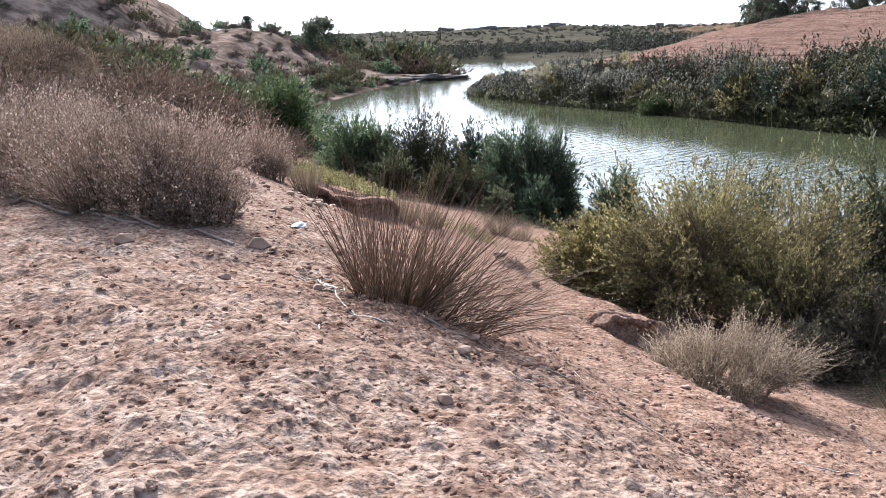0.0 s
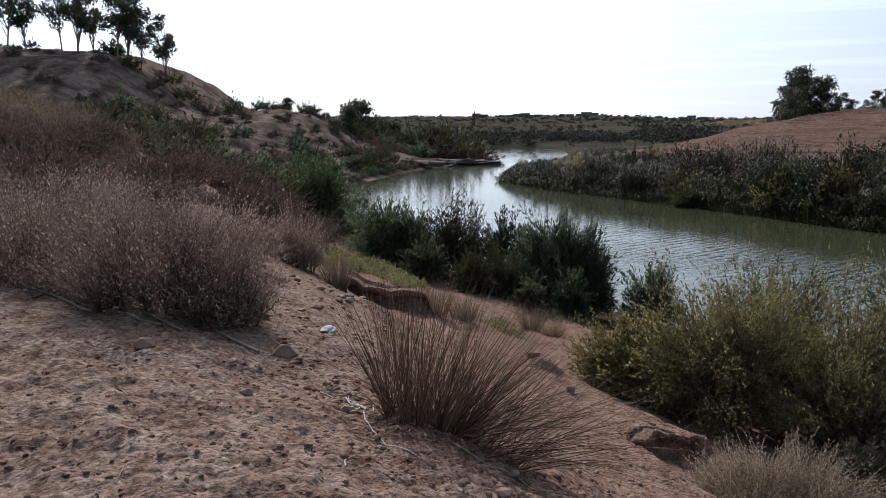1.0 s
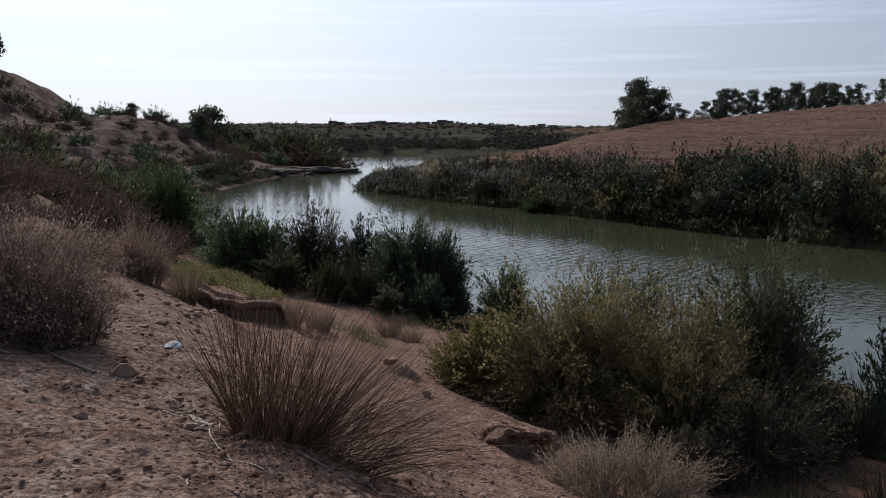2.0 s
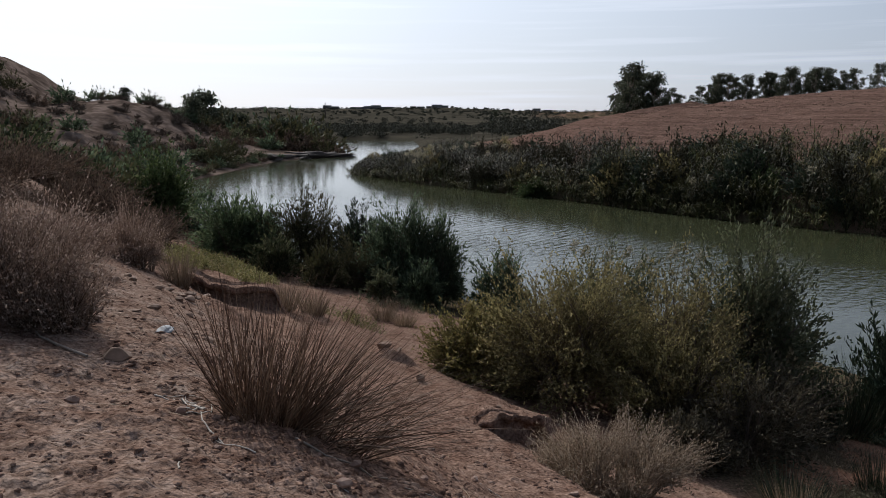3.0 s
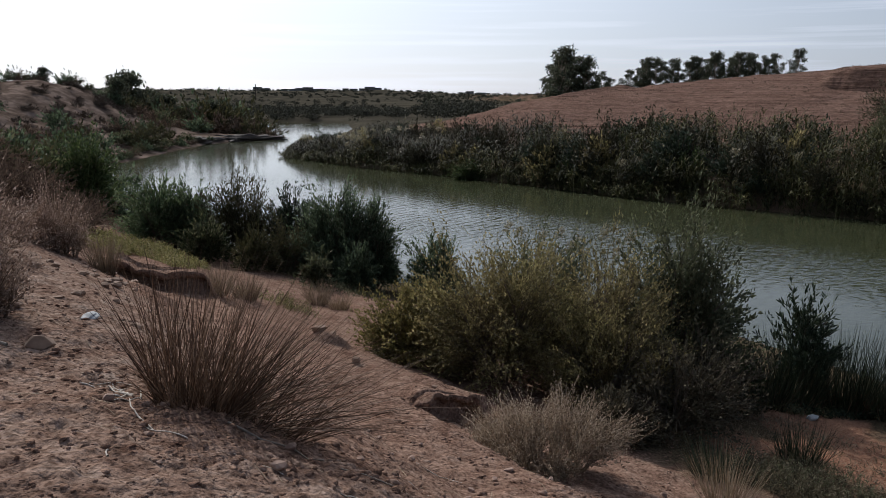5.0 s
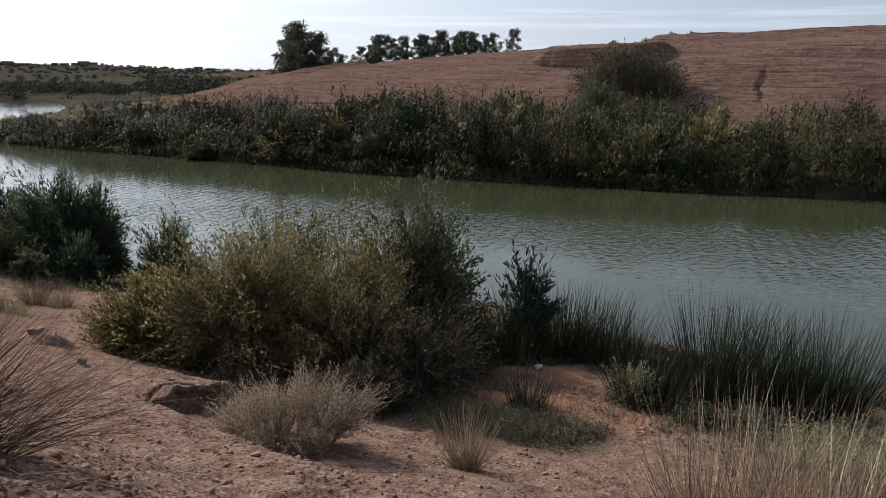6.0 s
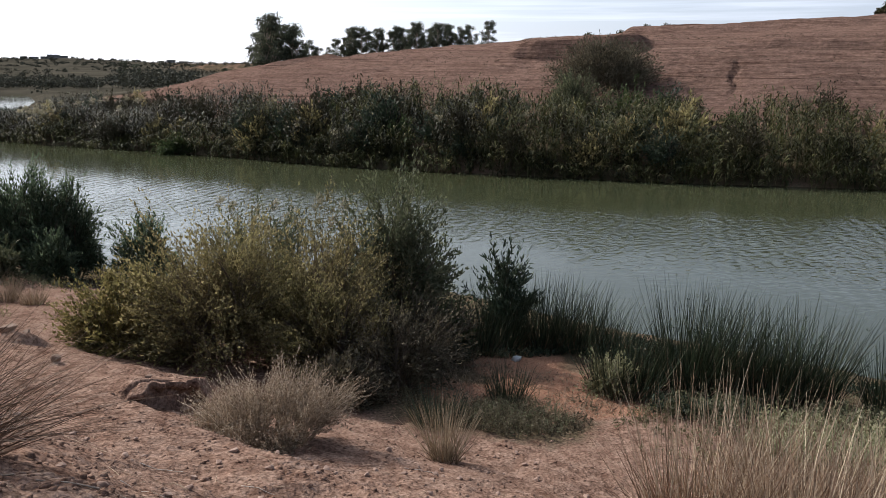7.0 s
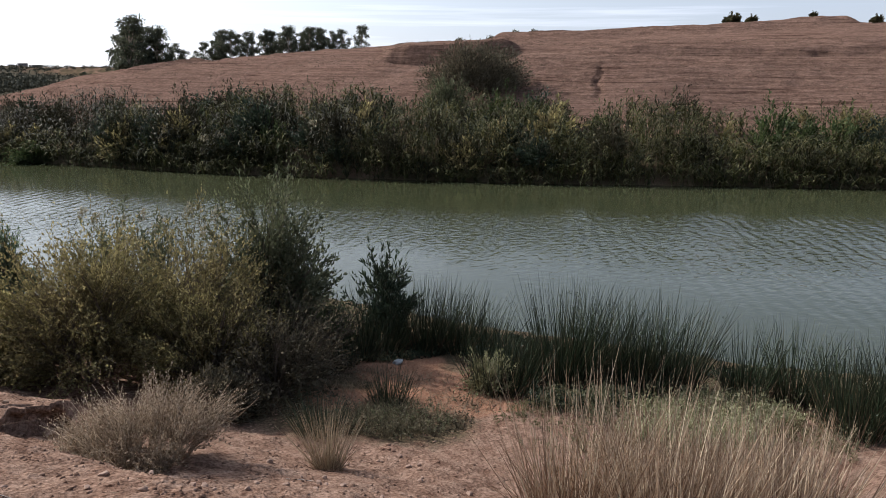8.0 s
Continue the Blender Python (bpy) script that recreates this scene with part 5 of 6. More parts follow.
joined_scrub("hill_scrub", "low grey-brown scrub scattered over the hill", far_left[2], rows[2])
joined_scrub("hill_scrub", "low russet scrub scattered over the hill", far_left[3], rows[3])
joined_scrub("hill_scrub", "low grey-green scrub on the bare knoll", far_left[4], rows[4])

# small round trees along the plateau, and scrub behind them
oak = tree("round_tree", "small dark rounded tree on the upstream plateau", -21.0, 150, 251, "plateau trees", tall=6.2, wide=3.9, bare=0.08, clumps=20, leaves=150, leaf=0.7, lean=0.02)
for az, r, sz in ((-12.7, 138, 0.34), (-8.5, 138, 0.6), (-5.6, 146, 0.7), (-2.2, 146, 0.8), (-1.2, 150, 0.75)):
    again(oak, r * math.sin(radians(az)), r * math.cos(radians(az)), r * 7 % 360, sz)
for az, r, k, sz in ((-14.7, 136, 0, 0.8), (-14.1, 137, 2, 0.9), (-13.5, 138, 0, 0.6), (-11.6, 137, 0, 0.9), (-11.0, 138, 2, 0.9), (-10.2, 138, 4, 0.6), (-9.6, 137, 0, 0.6), (-8.9, 136, 0, 1.1), (-8.0, 137, 2, 1.2), (-7.3, 140, 3, 1.2),
                     (-6.7, 146, 2, 1.5), (-6.1, 142, 0, 1.5), (-5.0, 146, 2, 1.9), (-4.3, 142, 3, 2.1), (-3.7, 146, 0, 2.3), (-3.0, 142, 2, 2.6), (-2.5, 136, 3, 2.0), (-1.6, 142, 2, 2.8), (-0.7, 146, 2, 2.7), (-0.1, 142, 3, 2.3), (-1.1, 138, 3, 2.2), (-2.0, 147, 0, 2.6), (0.5, 136, 2, 2.2), (0.9, 133, 3, 1.5), (-3.4, 150, 3, 2.5), (-5.4, 140, 2, 1.9), (-4.8, 132, 3, 1.2), (-3.4, 130, 2, 1.2), (-5.8, 128, 4, 1.1)):
    again(far_left[k], r * math.sin(radians(az)), r * math.cos(radians(az)), r * 17 % 360, sz, 0.15)

# the larger dark and leafy bushes at the foot of the hill
for az, r, k, sz in ((-25.5, 52, 0, 1.4), (-23.2, 55, 0, 1.65), (-21.2, 57, 0, 1.5), (-19.2, 61, 0, 1.55), (-17.4, 63, 2, 1.6), (-15.6, 66, 0, 1.5), (-19.5, 42, 1, 1.35), (-17.2, 44, 1, 1.5), (-15.3, 46, 1, 1.35), (-13.4, 42, 1, 1.2), (-12.0, 47, 0, 1.35), (-14.4, 38, 1, 1.2), (-22.0, 46, 1, 1.3), (-10.6, 52, 0, 1.3), (-12.6, 58, 2, 1.4)):
    again(left_kinds[k], r * math.sin(radians(az)), r * math.cos(radians(az)), r * 29 % 360, sz, 0.15)

# low bushes that hang over the upstream waterline
for i in range(46):
    py = 40 + 1.75 * i
    px = float(np.interp(py, [37.5, 47.5, 58, 72, 84.5, 105, 117, 128], [-1.5, -7.2, -9.5, -14, -13, -9, -6, 3])) - rng.uniform(0.6, 2.2)
    again((left_kinds if py < 60 else far_left)[(1, 4, 2, 0, 4, 3)[i % 6]], px, py, rng.uniform(0, 360), rng.uniform(0.35, 0.65), 0.15)

# gum trees on the left hill and beyond the right hill
gums = [
    tree("gum_tree", "tall slender gum tree on the hill", -50.2, 133, 261, "gum trees", tall=10.5, wide=2.6, bare=0.4, clumps=15, leaves=140, leaf=0.5),
    tree("gum_tree", "tall forked gum tree on the hill", -55.5, 131, 262, "gum trees", tall=10.0, wide=3.0, bare=0.42, clumps=15, leaves=140, leaf=0.5),
    tree("gum_tree", "dense tall gum tree beyond the hill crest", 64.8, 166, 263, "gum trees", tall=12.5, wide=3.7, bare=0.06, clumps=30, leaves=130, leaf=0.64),
]
for az, r, k, sz, t in ((-29.9, 140, 1, 1.0, 40), (-28.8, 141, 0, 0.95, 100), (-26.8, 142, 1, 0.95, 160), (-25.9, 140, 0, 1.05, 220), (-25.0, 146, 0, 1.0, 10), (-23.6, 141, 1, 0.9, 80), (-23.0, 143, 0, 1.0, 250), (-22.2, 139, 0, 0.9, 300),
                        (-31.5, 142, 1, 1.05, 320), (-33.5, 141, 0, 1.1, 20)):
    again(gums[k], r * math.sin(radians(az)), r * math.cos(radians(az)), t, sz, 0.2)
for az, r, k, sz, t in ((20.9, 191, 2, 0.92, 15), (22.0, 187, 2, 1.0, 170), (23.0, 192, 2, 0.95, 290), (30.5, 206, 2, 0.62, 222), (33.0, 206, 2, 0.6, 12), (27.4, 204, 2, 0.55, 190), (21.5, 190, 2, 0.9, 50), (22.5, 192, 2, 0.98, 120), (23.5, 194, 2, 0.86, 210), (24.4, 200, 0, 0.82, 30), (25.0, 200, 2, 0.5, 200), (26.2, 200, 2, 0.5, 260), (27.1, 200, 2, 0.62, 15), (28.3, 205, 2, 0.55, 75), (28.9, 204, 2, 0.6, 333),
                        (30.2, 205, 2, 0.55, 130), (30.9, 205, 2, 0.6, 200), (31.6, 200, 2, 0.66, 290), (32.5, 205, 2, 0.55, 20), (33.3, 200, 2, 0.6, 100), (34.1, 204, 2, 0.58, 170), (35.0, 202, 2, 0.45, 240), (36.6, 200, 2, 0.58, 310), (25.6, 198, 0, 0.5, 60), (26.7, 202, 0, 0.6, 140), (27.8, 201, 2, 0.6, 280), (29.4, 203, 0, 0.6, 350), (31.2, 202, 0, 0.68, 70), (32.0, 203, 2, 0.6, 160), (32.9, 203, 0, 0.62, 230), (33.8, 202, 2, 0.52, 40), (34.6, 201, 0, 0.62, 120), (35.5, 200, 2, 0.52, 200), (18.5, 230, 2, 0.36, 0), (19.1, 230, 2, 0.3, 90),
                        (12.2, 330, 2, 0.55, 40), (13.0, 335, 1, 0.6, 160)):
    again(gums[k], r * math.sin(radians(az)), r * math.cos(radians(az)), t, sz, 0.9)

# stray bushes on the far hill's skyline
crest = shrub("crest_bush", "small dark bush on the crest of the far hill", 112, 118, 271, "bush", "crest bushes", rx=1.3, ry=1.2, h=1.5, twigs=220, per=12, leaf=(0.3, 0.12), leaf_mat=TAMARISK, **FAR)
for az, r, sz in ((45.7, 140, 0.8), (47.3, 140, 0.7), (48.6, 140, 0.7), (61.6, 136, 1.3), (62.8, 134, 0.9), (66.4, 132, 0.6), (70.0, 134, 0.9), (55.0, 138, 0.5)):
    again(crest, r * math.sin(radians(az)), r * math.cos(radians(az)), r * 11 % 360, sz)


# ---------------------------------------------------------------- plain and horizon
def far_scrub(name, label, n, lo, hi, az, tall, material, seed, leaf=0.9):
    """Hedges and scrub on the plain, too far to count."""
    rng = np.random.RandomState(seed)
    r, a = rng.uniform(lo, hi, n), np.radians(rng.uniform(az[0], az[1], n))
    r = lo + np.round((r - lo) / (hi - lo) * 5) / 5 * (hi - lo) + rng.normal(0, (hi - lo) * 0.07, n)
    x, y = r * np.sin(a), r * np.cos(a)
    keep = (~in_river(x, y)) & (rough(x, y, 30, seed, 2) > -0.3)
    x, y = x[keep], y[keep]
    z = height(x, y)
    s = Soup()
    k = 60
    who = np.repeat(np.arange(len(x)), k)
    size = tall * rng.uniform(0.5, 1.2, len(x))
    off = unit(rng.normal(0, 1, (len(who), 3))) * (rng.uniform(0, 1, len(who)) ** 0.4)[:, None]
    at = np.stack([x[who], y[who], z[who] + size[who] * 0.45], 1) + off * size[who][:, None] * np.array([1.1, 1.1, 0.5])
    way = unit(rng.normal(0, 1, at.shape))
    ls = 0.6 * leaf * rng.uniform(0.5, 1.3, len(who))
    s.leaves(at, way, unit(np.cross(way, rng.normal(0, 1, at.shape))), ls, ls * 0.6)
    return tagged(new(name, s.mesh(name, material)), label, "scrub", kind="stuff")


far_scrub("riverside_scrub", "grey-green scrub round the bend of the river", 800, 206, 300, (-12, 16), 2.2, DISTANT, 301, 1.0)
far_scrub("field_hedges", "dark hedges across the far plain", 260, 330, 900, (-18, 19), 2.4, DISTANT, 302, 1.4)
far_scrub("dark_grove", "dark low grove at the end of the far hill", 70, 200, 250, (12, 16.5), 5.0, DISTANT, 303, 1.2)
far_scrub("ridge_scrub", "dark scrub along the horizon ridge", 900, 1030, 1300, (-20, 22), 2.6, DISTANT, 304, 2.2)


def box_mesh(name, w, d, h, material):
    bm = bmesh.new()
    bmesh.ops.create_cube(bm, size=1, matrix=Matrix.Translation((0, 0, h / 2)) @ Matrix.Diagonal((w, d, h, 1)))
    bmesh.ops.bevel(bm, geom=bm.edges, offset=0.15, segments=1, affect="EDGES")
    me = bpy.data.meshes.new(name)
    bm.to_mesh(me)
    me.materials.append(material)
    return me


PANE = bark_material("dark_window", (0.05, 0.05, 0.06), (0.09, 0.09, 0.1), 2.0)
rng = np.random.RandomState(77)
for az0, az1, n in ((0.2, 1.2, 2), (2.0, 5.2, 6), (6.2, 9.0, 5), (14.8, 16.4, 2)):
    for i in range(n):
        az = az0 + (az1 - az0) * (i + 0.5) / n
        r = 1290 + rng.uniform(-15, 15)
        w, d, h = rng.uniform(8, 17), 9, rng.choice([3.5, 4, 5, 6])
        hx, hy = r * math.sin(radians(az)), r * math.cos(radians(az))
        house = thing("far_house", hx, hy, ground_z(hx, hy) - 1.0, "pale flat-roofed house on the horizon ridge", "house", "houses on the ridge", -az)
        part("wall", box_mesh("wall", w, d, h, PLASTER), house)
        roof = part("roof", box_mesh("roof", w + 0.5, d + 0.5, 0.5, PLASTER), house, "flat parapet roof")
        roof.location.z = h
        for j in range(3):
            win = part("window", box_mesh("window", 1.6, 0.4, 1.6, PANE), house, "dark window")
            win.location = (w * (j - 1) * 0.3, -d / 2, h * 0.55)
mast = thing("far_mast", 5.0, 900, ground_z(5, 900), "thin mast on the far plain", "mast")
s = Soup()
s.tubes(np.array([[[0, 0, 0], [0, 0, 8], [0, 0, 17.0]]]), np.array([[0.7, 0.6, 0.5]]), 6)
part("pole", s.mesh("pole", SLAB), mast)


# ---------------------------------------------------------------- stones, ledges, sticks
def rock_mesh(name, size, seed, material, cuts=2, bumpy=0.28):
    bm = bmesh.new()
    bmesh.ops.create_icosphere(bm, subdivisions=cuts, radius=1)
    for v in bm.verts:
        c = v.co.copy()
        k = 1 + bumpy * noise.noise(c * 1.4 + Vector((seed * 3.1, 0, 0))) + 0.4 * bumpy * noise.noise(c * 3.7 + Vector((0, seed * 1.7, 0)))
        if bumpy > 0.7:
            k += 0.16 * noise.noise(c * 9 + Vector((seed, 0, 0))) + 0.1 * math.copysign(1, noise.noise(c * 5))
        v.co = Vector((c.x * size[0], c.y * size[1], c.z * size[2])) * k
    me = bpy.data.meshes.new(name)
    bm.to_mesh(me)
    me.materials.append(material)
    me.polygons.foreach_set("use_smooth", [cuts > 2] * len(me.polygons))
    return me


def clod_mesh(name, size, seed, material, points=22):
    """An angular broken lump: the hull of scattered points, with its edges chipped."""
    rng = np.random.RandomState(seed)
    bm = bmesh.new()
    for p in unit(rng.normal(0, 1, (points, 3)) * np.array([1, 1, 0.8])) * rng.uniform(0.8, 1.08, (points, 1)):
        bm.verts.new(p * np.array(size))
    hull = bmesh.ops.convex_hull(bm, input=bm.verts)
    bmesh.ops.delete(bm, geom=hull["geom_interior"], context="VERTS")
    bmesh.ops.bevel(bm, geom=bm.edges, offset=0.06 * min(size), segments=1, affect="EDGES")
    me = bpy.data.meshes.new(name)
    bm.to_mesh(me)
    bm.free()
    me.materials.append(material)
    return me


def stone(label, x, y, size, seed, turn=0.0, sink=0.3, cuts=2, group="stones on the slope"):
    ob = new("stone", clod_mesh("stone", size, seed, STONE if cuts < 3 else CLOD))
    ob.matrix_basis = pose(x, y, ground_z(x, y) + size[2] * (1 - 2 * sink), 0, 0, turn)
    return tagged(ob, label, "stone", group)


stone("rounded reddish stone on the brow of the slope", -2.36, 5.75, (0.085, 0.07, 0.06), 1, 20, cuts=3)
stone("broken earth clod on the bare slope", 1.41, 11.7, (0.09, 0.07, 0.07), 2, 40, 0.2, 3)
stone("flat earth clod on the bare slope", 1.0, 13.3, (0.15, 0.1, 0.09), 3, 10, 0.25, 3)
stone("broken earth clod on the bare slope", 1.25, 13.5, (0.09, 0.07, 0.06), 4, 70, 0.25, 3)
stone("blocky reddish clod beside the dry bush", -1.47, 6.2, (0.11, 0.08, 0.075), 5, 15, 0.3, 3)
for i, (fx, fy, k) in enumerate(((2.5, 9.45, 0.07), (2.95, 9.75, 0.09), (2.75, 9.85, 0.06), (1.9, 9.4, 0.05), (3.1, 9.6, 0.05), (2.2, 9.9, 0.045), (2.6, 10.3, 0.05))):
    stone("broken lump of earth at the lip of the ledge", fx, fy, (k * 1.3, k, k * 0.8), 90 + i, 37 * i, 0.25, 3, "lumps of earth on the ledge")
rng = np.random.RandomState(14)
for i in range(46):
    fy = rng.uniform(6.6, 14.6)
    k = rng.uniform(0.025, 0.075)
    stone("broken reddish clod on the path above the ledge", -1.55 - 0.055 * (fy - 7) + rng.normal(0, 0.42), fy, (k * rng.uniform(1, 1.6), k, k * rng.uniform(0.5, 0.8)), 300 + i, rng.uniform(0, 360), 0.3, 3, "clods on the path")
rng = np.random.RandomState(12)
for i in range(90):
    fx, fy = rng.uniform(0.6, 6.5), rng.uniform(5.2, 8.2)
    if i > 66:
        fx, fy = rng.uniform(-2.5, 1.5), rng.uniform(2.4, 5.4)
    k = rng.uniform(0.016, 0.042)
    stone("small pale stone lying on the bare slope", fx, fy, (k * rng.uniform(1, 1.5), k, k * 0.75), 20 + i, rng.uniform(0, 360), 0.25)


def earth_ledge(label, cx, cy, turn, half, reach, thick, seed, back=0.55):
    """A slab of hard crust that juts over a washed-out hollow: broken lip, ragged underside."""
    c, s_ = math.cos(radians(turn)), math.sin(radians(turn))
    nu, nv = int(half * 2 / 0.045), 14
    u, w = np.meshgrid(np.linspace(-half, half, nu), np.linspace(0, 1, nv), indexing="ij")
    chip = np.floor(4 * value_noise(u / 0.22, 0 * u + seed, seed)) / 4
    lip = -reach * (0.55 + 0.45 * chip + 0.35 * value_noise(u / 0.07, 0 * u, seed + 1)) * smooth((half - np.abs(u)) / 0.3) - 0.02
    lip = lip + 0.16 * value_noise(u / 0.9, 0 * u, 9) * -1
    v = lip + (back - lip) * w ** 1.4
    x, y = cx + u * c - v * s_, cy + u * s_ + v * c
    vb = np.maximum(v, 0.16)
    top = height(cx + u * c - vb * s_, cy + u * s_ + vb * c) + 0.008 + 0.018 * rough(x, y, 0.13, seed, 2) - 0.05 * w ** 3 - 0.1 * (1 - smooth((half - np.abs(u)) / 0.22))
    low = top - (thick * (0.7 + 0.5 * value_noise(u / 0.3, w * 2, seed + 2)) + 0.25 * w) * smooth(0.25 + (half - np.abs(u)) / 0.4)
    verts = np.concatenate([np.stack([x, y, top], -1).reshape(-1, 3), np.stack([x, y - 0.0, low], -1).reshape(-1, 3)])
    i = (np.arange(nu - 1)[:, None] * nv + np.arange(nv - 1)).ravel()
    n = nu * nv
    rim = np.concatenate([np.arange(nu) * nv, (nu - 1) * nv + np.arange(1, nv), np.arange(nu - 2, -1, -1) * nv + nv - 1, np.arange(nv - 2, 0, -1)])
    nxt = np.roll(rim, -1)
    faces = [np.stack([i, i + nv, i + nv + 1, i + 1], -1), np.stack([i + n, i + n + 1, i + n + nv + 1, i + n + nv], -1), np.stack([rim, rim + n, nxt + n, nxt], -1)]
    verts = verts - np.array([cx, cy, 0])
    me = mesh_of("earth_ledge", verts, faces, EARTH)
    ob = new("earth_ledge", me)
    ob.location = (cx, cy, 0)
    return tagged(ob, label, "earth ledge", "earth ledges")


earth_ledge("broken overhanging slab of hard earth above a dark hollow", 2.35, 9.7, 22, 0.72, 0.17, 0.15, 3)
earth_ledge("long cracked slab of hard earth undercut along its lip", -1.6, 14.7, -2, 1.0, 0.2, 0.13, 4, 0.8)


def crumbs(name, label, n, lo, hi, sizes, seed, az=(-36, 66), material=None):
    """Loose crumbs of earth on the slope."""
    rng = np.random.RandomState(seed)
    r = np.exp(rng.uniform(np.log(lo), np.log(hi), n))
    a = np.radians(rng.uniform(az[0], az[1], n))
    x, y = r * np.sin(a), r * np.cos(a)
    keep = rough(x, y, 0.8, seed, 2) > rng.uniform(-1.0, 0.5, n)
    x, y = x[keep], y[keep]
    n = len(x)
    bm = bmesh.new()
    bmesh.ops.create_icosphere(bm, subdivisions=1, radius=1.0)
    ball = np.array([v.co for v in bm.verts])
    quads = np.array([[v.index for v in f.verts] for f in bm.faces])
    bm.free()
    k = sizes[0] + (sizes[1] - sizes[0]) * rng.uniform(0, 1, n) ** 3
    shape = rng.uniform(0.6, 1.3, (n, 1, 3)) * np.array([1, 1, 0.55])
    v = ball[None] * shape * (1 + rng.normal(0, 0.2, (n, len(ball), 1))) * k[:, None, None]
    v = v + np.stack([x, y, height(x, y) - 0.05 * k], 1)[:, None]
    f = quads[None] + (np.arange(n) * len(ball))[:, None, None]
    return tagged(new(name, mesh_of(name, v, [f.reshape(-1, 3)], material or EARTH)), label, "crumbs", kind="stuff")


crumbs("earth_crumbs", "loose crumbs of dry earth on the slope", 17000, 1.9, 10, (0.005, 0.024), 401)

crumbs("earth_clods", "broken clods of red earth on the lower slope", 9000, 4.2, 13, (0.007, 0.038), 402, (-14, 66))


def stick(label, x, y, turn, length, thick, seed, material=None, group="sticks on the slope"):
    rng = np.random.RandomState(seed)
    u = np.linspace(-0.5, 0.5, 7)
    c, s_ = math.cos(radians(turn)), math.sin(radians(turn))
    bow = rng.normal(0, 0.05) * (1 - 4 * u * u) * length + rng.normal(0, 0.0045, 7) * length
    px, py = x + length * u * c - bow * s_, y + length * u * s_ + bow * c
    pz = height(px, py) + thick * 1.2
    s = Soup()
    s.tubes(np.stack([px, py, pz], 1)[None] - np.array([x, y, 0]), np.linspace(1, 0.6, 7)[None] * thick, 6)
    ob = new("stick", s.mesh("stick", material or STICK, True))
    ob.location = (x, y, 0)
    return tagged(ob, label, "stick", group)


pale, dull_stick = "bleached bare stick lying on the slope", "grey dead branch lying on the slope"
for px, py, t, ln, th, seed in ((-0.83, 5.5, 120, 0.34, 0.008, 1), (-0.72, 5.42, 95, 0.26, 0.009, 2), (-0.9, 5.62, 20, 0.3, 0.006, 3), (-0.75, 5.2, 50, 0.22, 0.007, 4), (-0.6, 5.55, 150, 0.2, 0.006, 5),
                               (0.0, 4.4, 150, 0.3, 0.004, 6), (1.5, 6.6, -20, 0.4, 0.006, 7), (1.0, 5.3, -30, 0.5, 0.005, 8), (2.1, 5.9, -50, 0.3, 0.005, 9), (4.3, 7.0, -15, 0.35, 0.007, 10), (-0.7, 4.2, 100, 0.10, 0.009, 11),
                               (-0.86, 5.42, 130, 0.36, 0.013, 12), (-0.8, 5.3, 75, 0.3, 0.012, 13), (-0.66, 5.02, 112, 0.5, 0.010, 14), (-0.95, 5.5, 5, 0.26, 0.010, 15), (-0.5, 4.7, 140, 0.34, 0.007, 16), (0.5, 4.2, 20, 0.2, 0.007, 17), (2.8, 5.3, 160, 0.45, 0.008, 18)):
    stick(pale, px, py, t, ln, th * 0.62, seed)
for px, py, t, ln, th, seed in ((-3.0, 6.6, 150, 1.3, 0.012, 21), (-2.6, 6.5, 140, 0.9, 0.010, 22), (-3.5, 7.0, 155, 1.2, 0.014, 23), (-1.9, 6.35, 135, 0.7, 0.012, 24), (-3.9, 7.3, 130, 0.9, 0.010, 25), (0.1, 4.9, -25, 0.6, 0.008, 26), (-3.2, 6.9, 110, 0.8, 0.009, 27),
                               (-3.9, 7.15, 165, 1.4, 0.016, 28), (-3.5, 6.75, 145, 1.1, 0.014, 29), (-4.3, 7.5, 140, 1.3, 0.015, 30), (-3.0, 6.7, 170, 0.8, 0.012, 31), (-4.6, 8.2, 120, 1.2, 0.014, 32), (-3.7, 7.0, 95, 0.6, 0.012, 33), (0.9, 4.6, 165, 0.9, 0.008, 34)):
    stick(dull_stick, px, py, t, ln, th, seed, BARK_PALE)


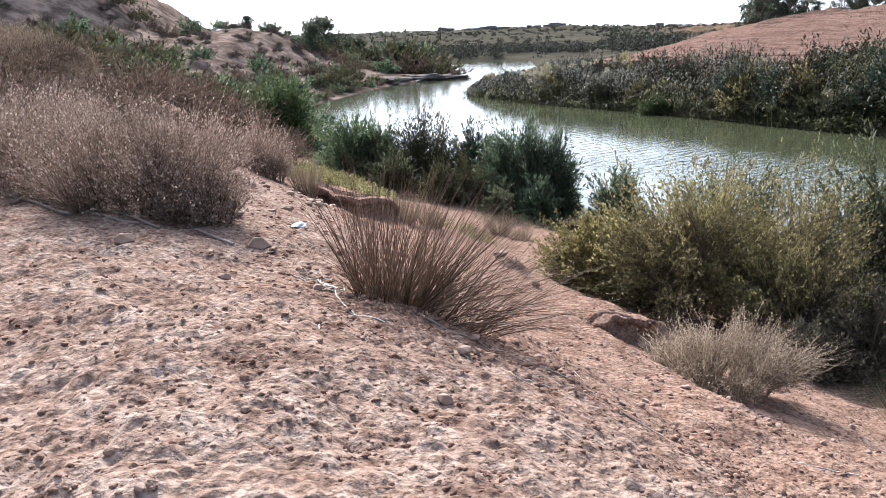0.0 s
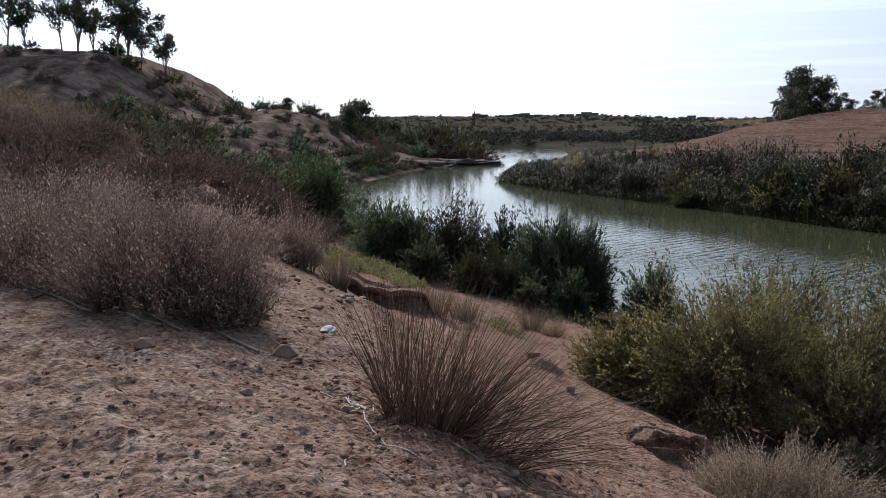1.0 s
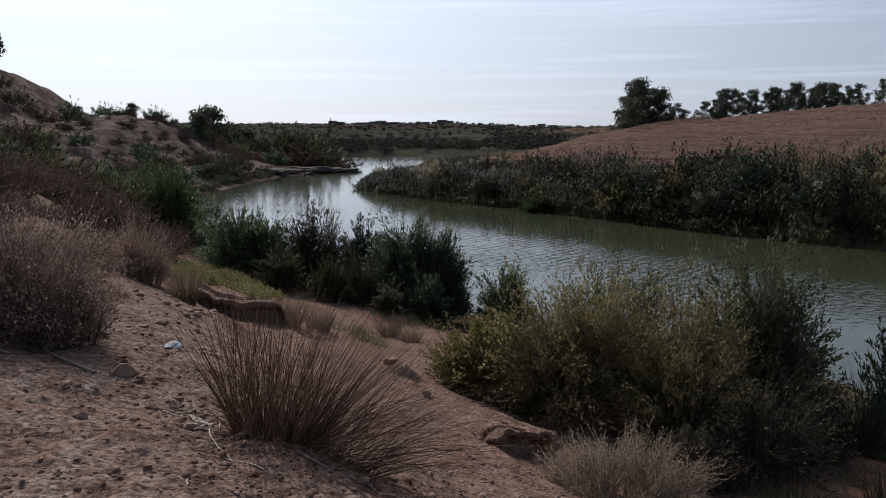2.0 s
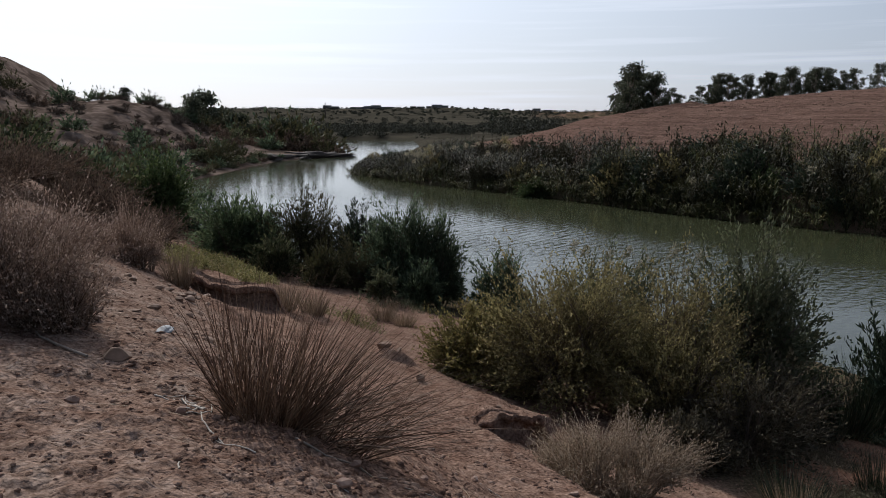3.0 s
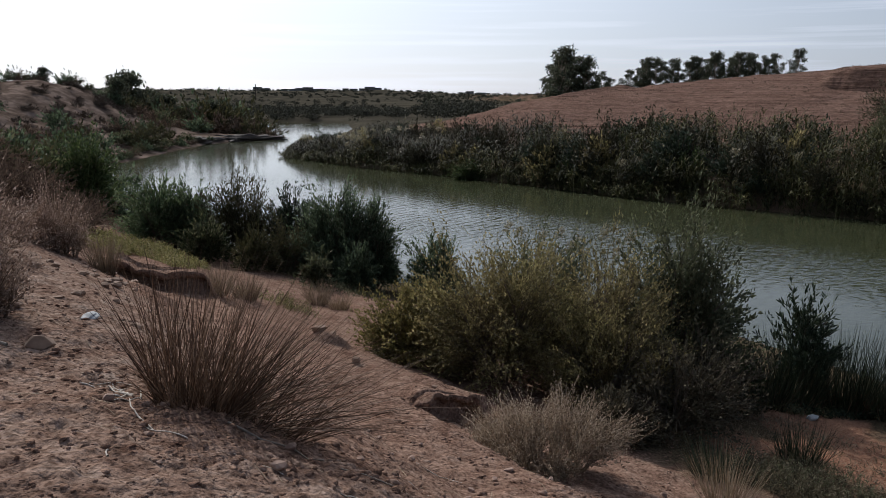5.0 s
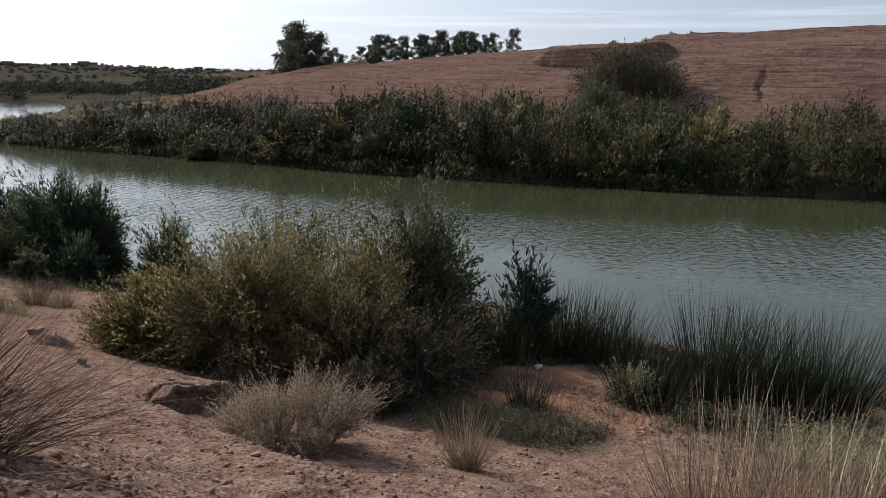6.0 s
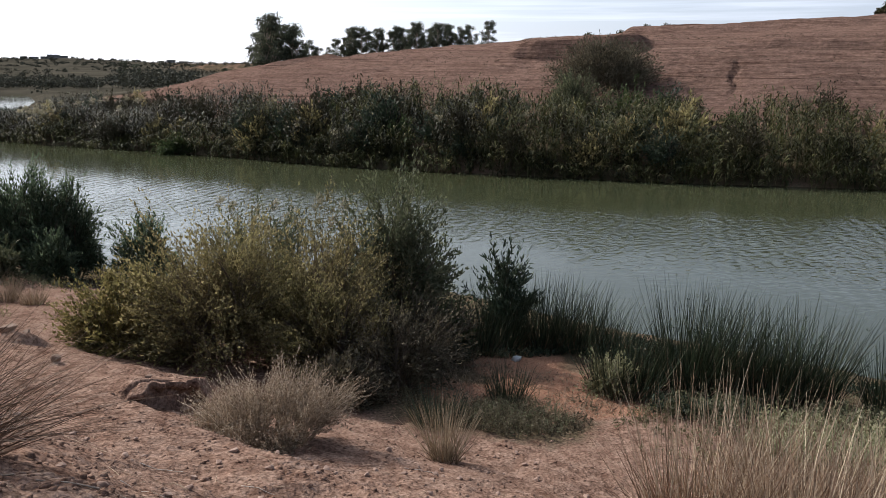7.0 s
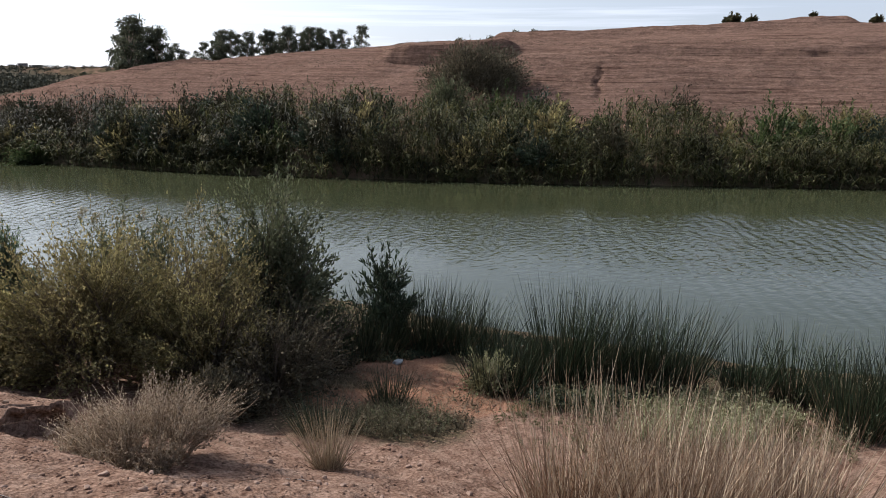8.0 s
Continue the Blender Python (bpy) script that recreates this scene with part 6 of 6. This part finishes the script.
def stalks(name, label, n, seed, x, y, rx, ry, length, material):
    """Fallen straws strewn over the ground."""
    rng = np.random.RandomState(seed)
    fx, fy, t = rng.normal(x, rx, n), rng.normal(y, ry, n), rng.uniform(0, np.pi, n)
    ln = length * rng.uniform(0.3, 1, n)
    dx, dy = ln * np.cos(t) / 2, ln * np.sin(t) / 2
    pts = np.stack([np.stack([fx + k * dx, fy + k * dy, height(fx + k * dx, fy + k * dy) + 0.008], 1) for k in (-1, 0, 1)], 1)
    s = Soup()
    s.strips(pts, np.full((n, 3), 0.0045), np.stack([-np.sin(t), np.cos(t), 0 * t], 1))
    return tagged(new(name, s.mesh(name, material)), label, "straw", kind="stuff")


stalks("fallen_straw", "fallen straws round the tussock", 80, 501, -0.2, 5.2, 1.0, 0.8, 0.26, STRAW)
stalks("fallen_straw", "fallen straws on the slope", 130, 502, 3.0, 6.4, 2.4, 1.5, 0.26, STRAW)
stalks("fallen_straw", "brown dead twigs on the lower slope", 220, 505, 6.6, 8.6, 1.2, 0.9, 0.22, RUSH_DRY)
stalks("fallen_straw", "dead twigs under the dry bush", 220, 503, -2.9, 7.0, 1.1, 0.55, 0.4, TWIG_GREY)
stalks("fallen_straw", "orange-brown dead leaves on the low shore", 900, 504, 9.0, 10.2, 0.9, 1.2, 0.14, STRAW)

# litter on the low shore and below the tussock
bag = new("plastic_bag", rock_mesh("plastic_bag", (0.11, 0.08, 0.05), 61, LITTER, 3, 0.6))
bag.matrix_basis = pose(9.7, 12.0, ground_z(9.7, 12.0) + 0.04, 0, 0, 20)
tagged(bag, "crumpled white plastic bag on the low shore", "litter")
rag = new("plastic_scrap", rock_mesh("plastic_scrap", (0.1, 0.06, 0.025), 62, LITTER, 3, 0.6))
rag.matrix_basis = pose(-1.33, 7.2, ground_z(-1.33, 7.2) + 0.015, 0, 0, 70)
tagged(rag, "crumpled pale plastic scrap on the path", "litter")

# rock shelf at the tip of the spit
for px, py, t, size, seed in ((-1.5, 125.5, 20, (5.6, 2.0, 0.62), 71), (-7.0, 118.5, 60, (3.2, 1.8, 0.7), 72), (-3.2, 122.5, 45, (3.0, 1.3, 0.45), 73), (1.2, 127.0, 10, (2.6, 1.2, 0.4), 74)):
    ob = new("rock_shelf", rock_mesh("rock_shelf", size, seed, SLAB, 4, 0.75))
    ob.matrix_basis = pose(px, py, 0.1, 0, 0, t)
    tagged(ob, "flat grey-brown rock shelf at the tip of the spit", "rock", "rock shelves")
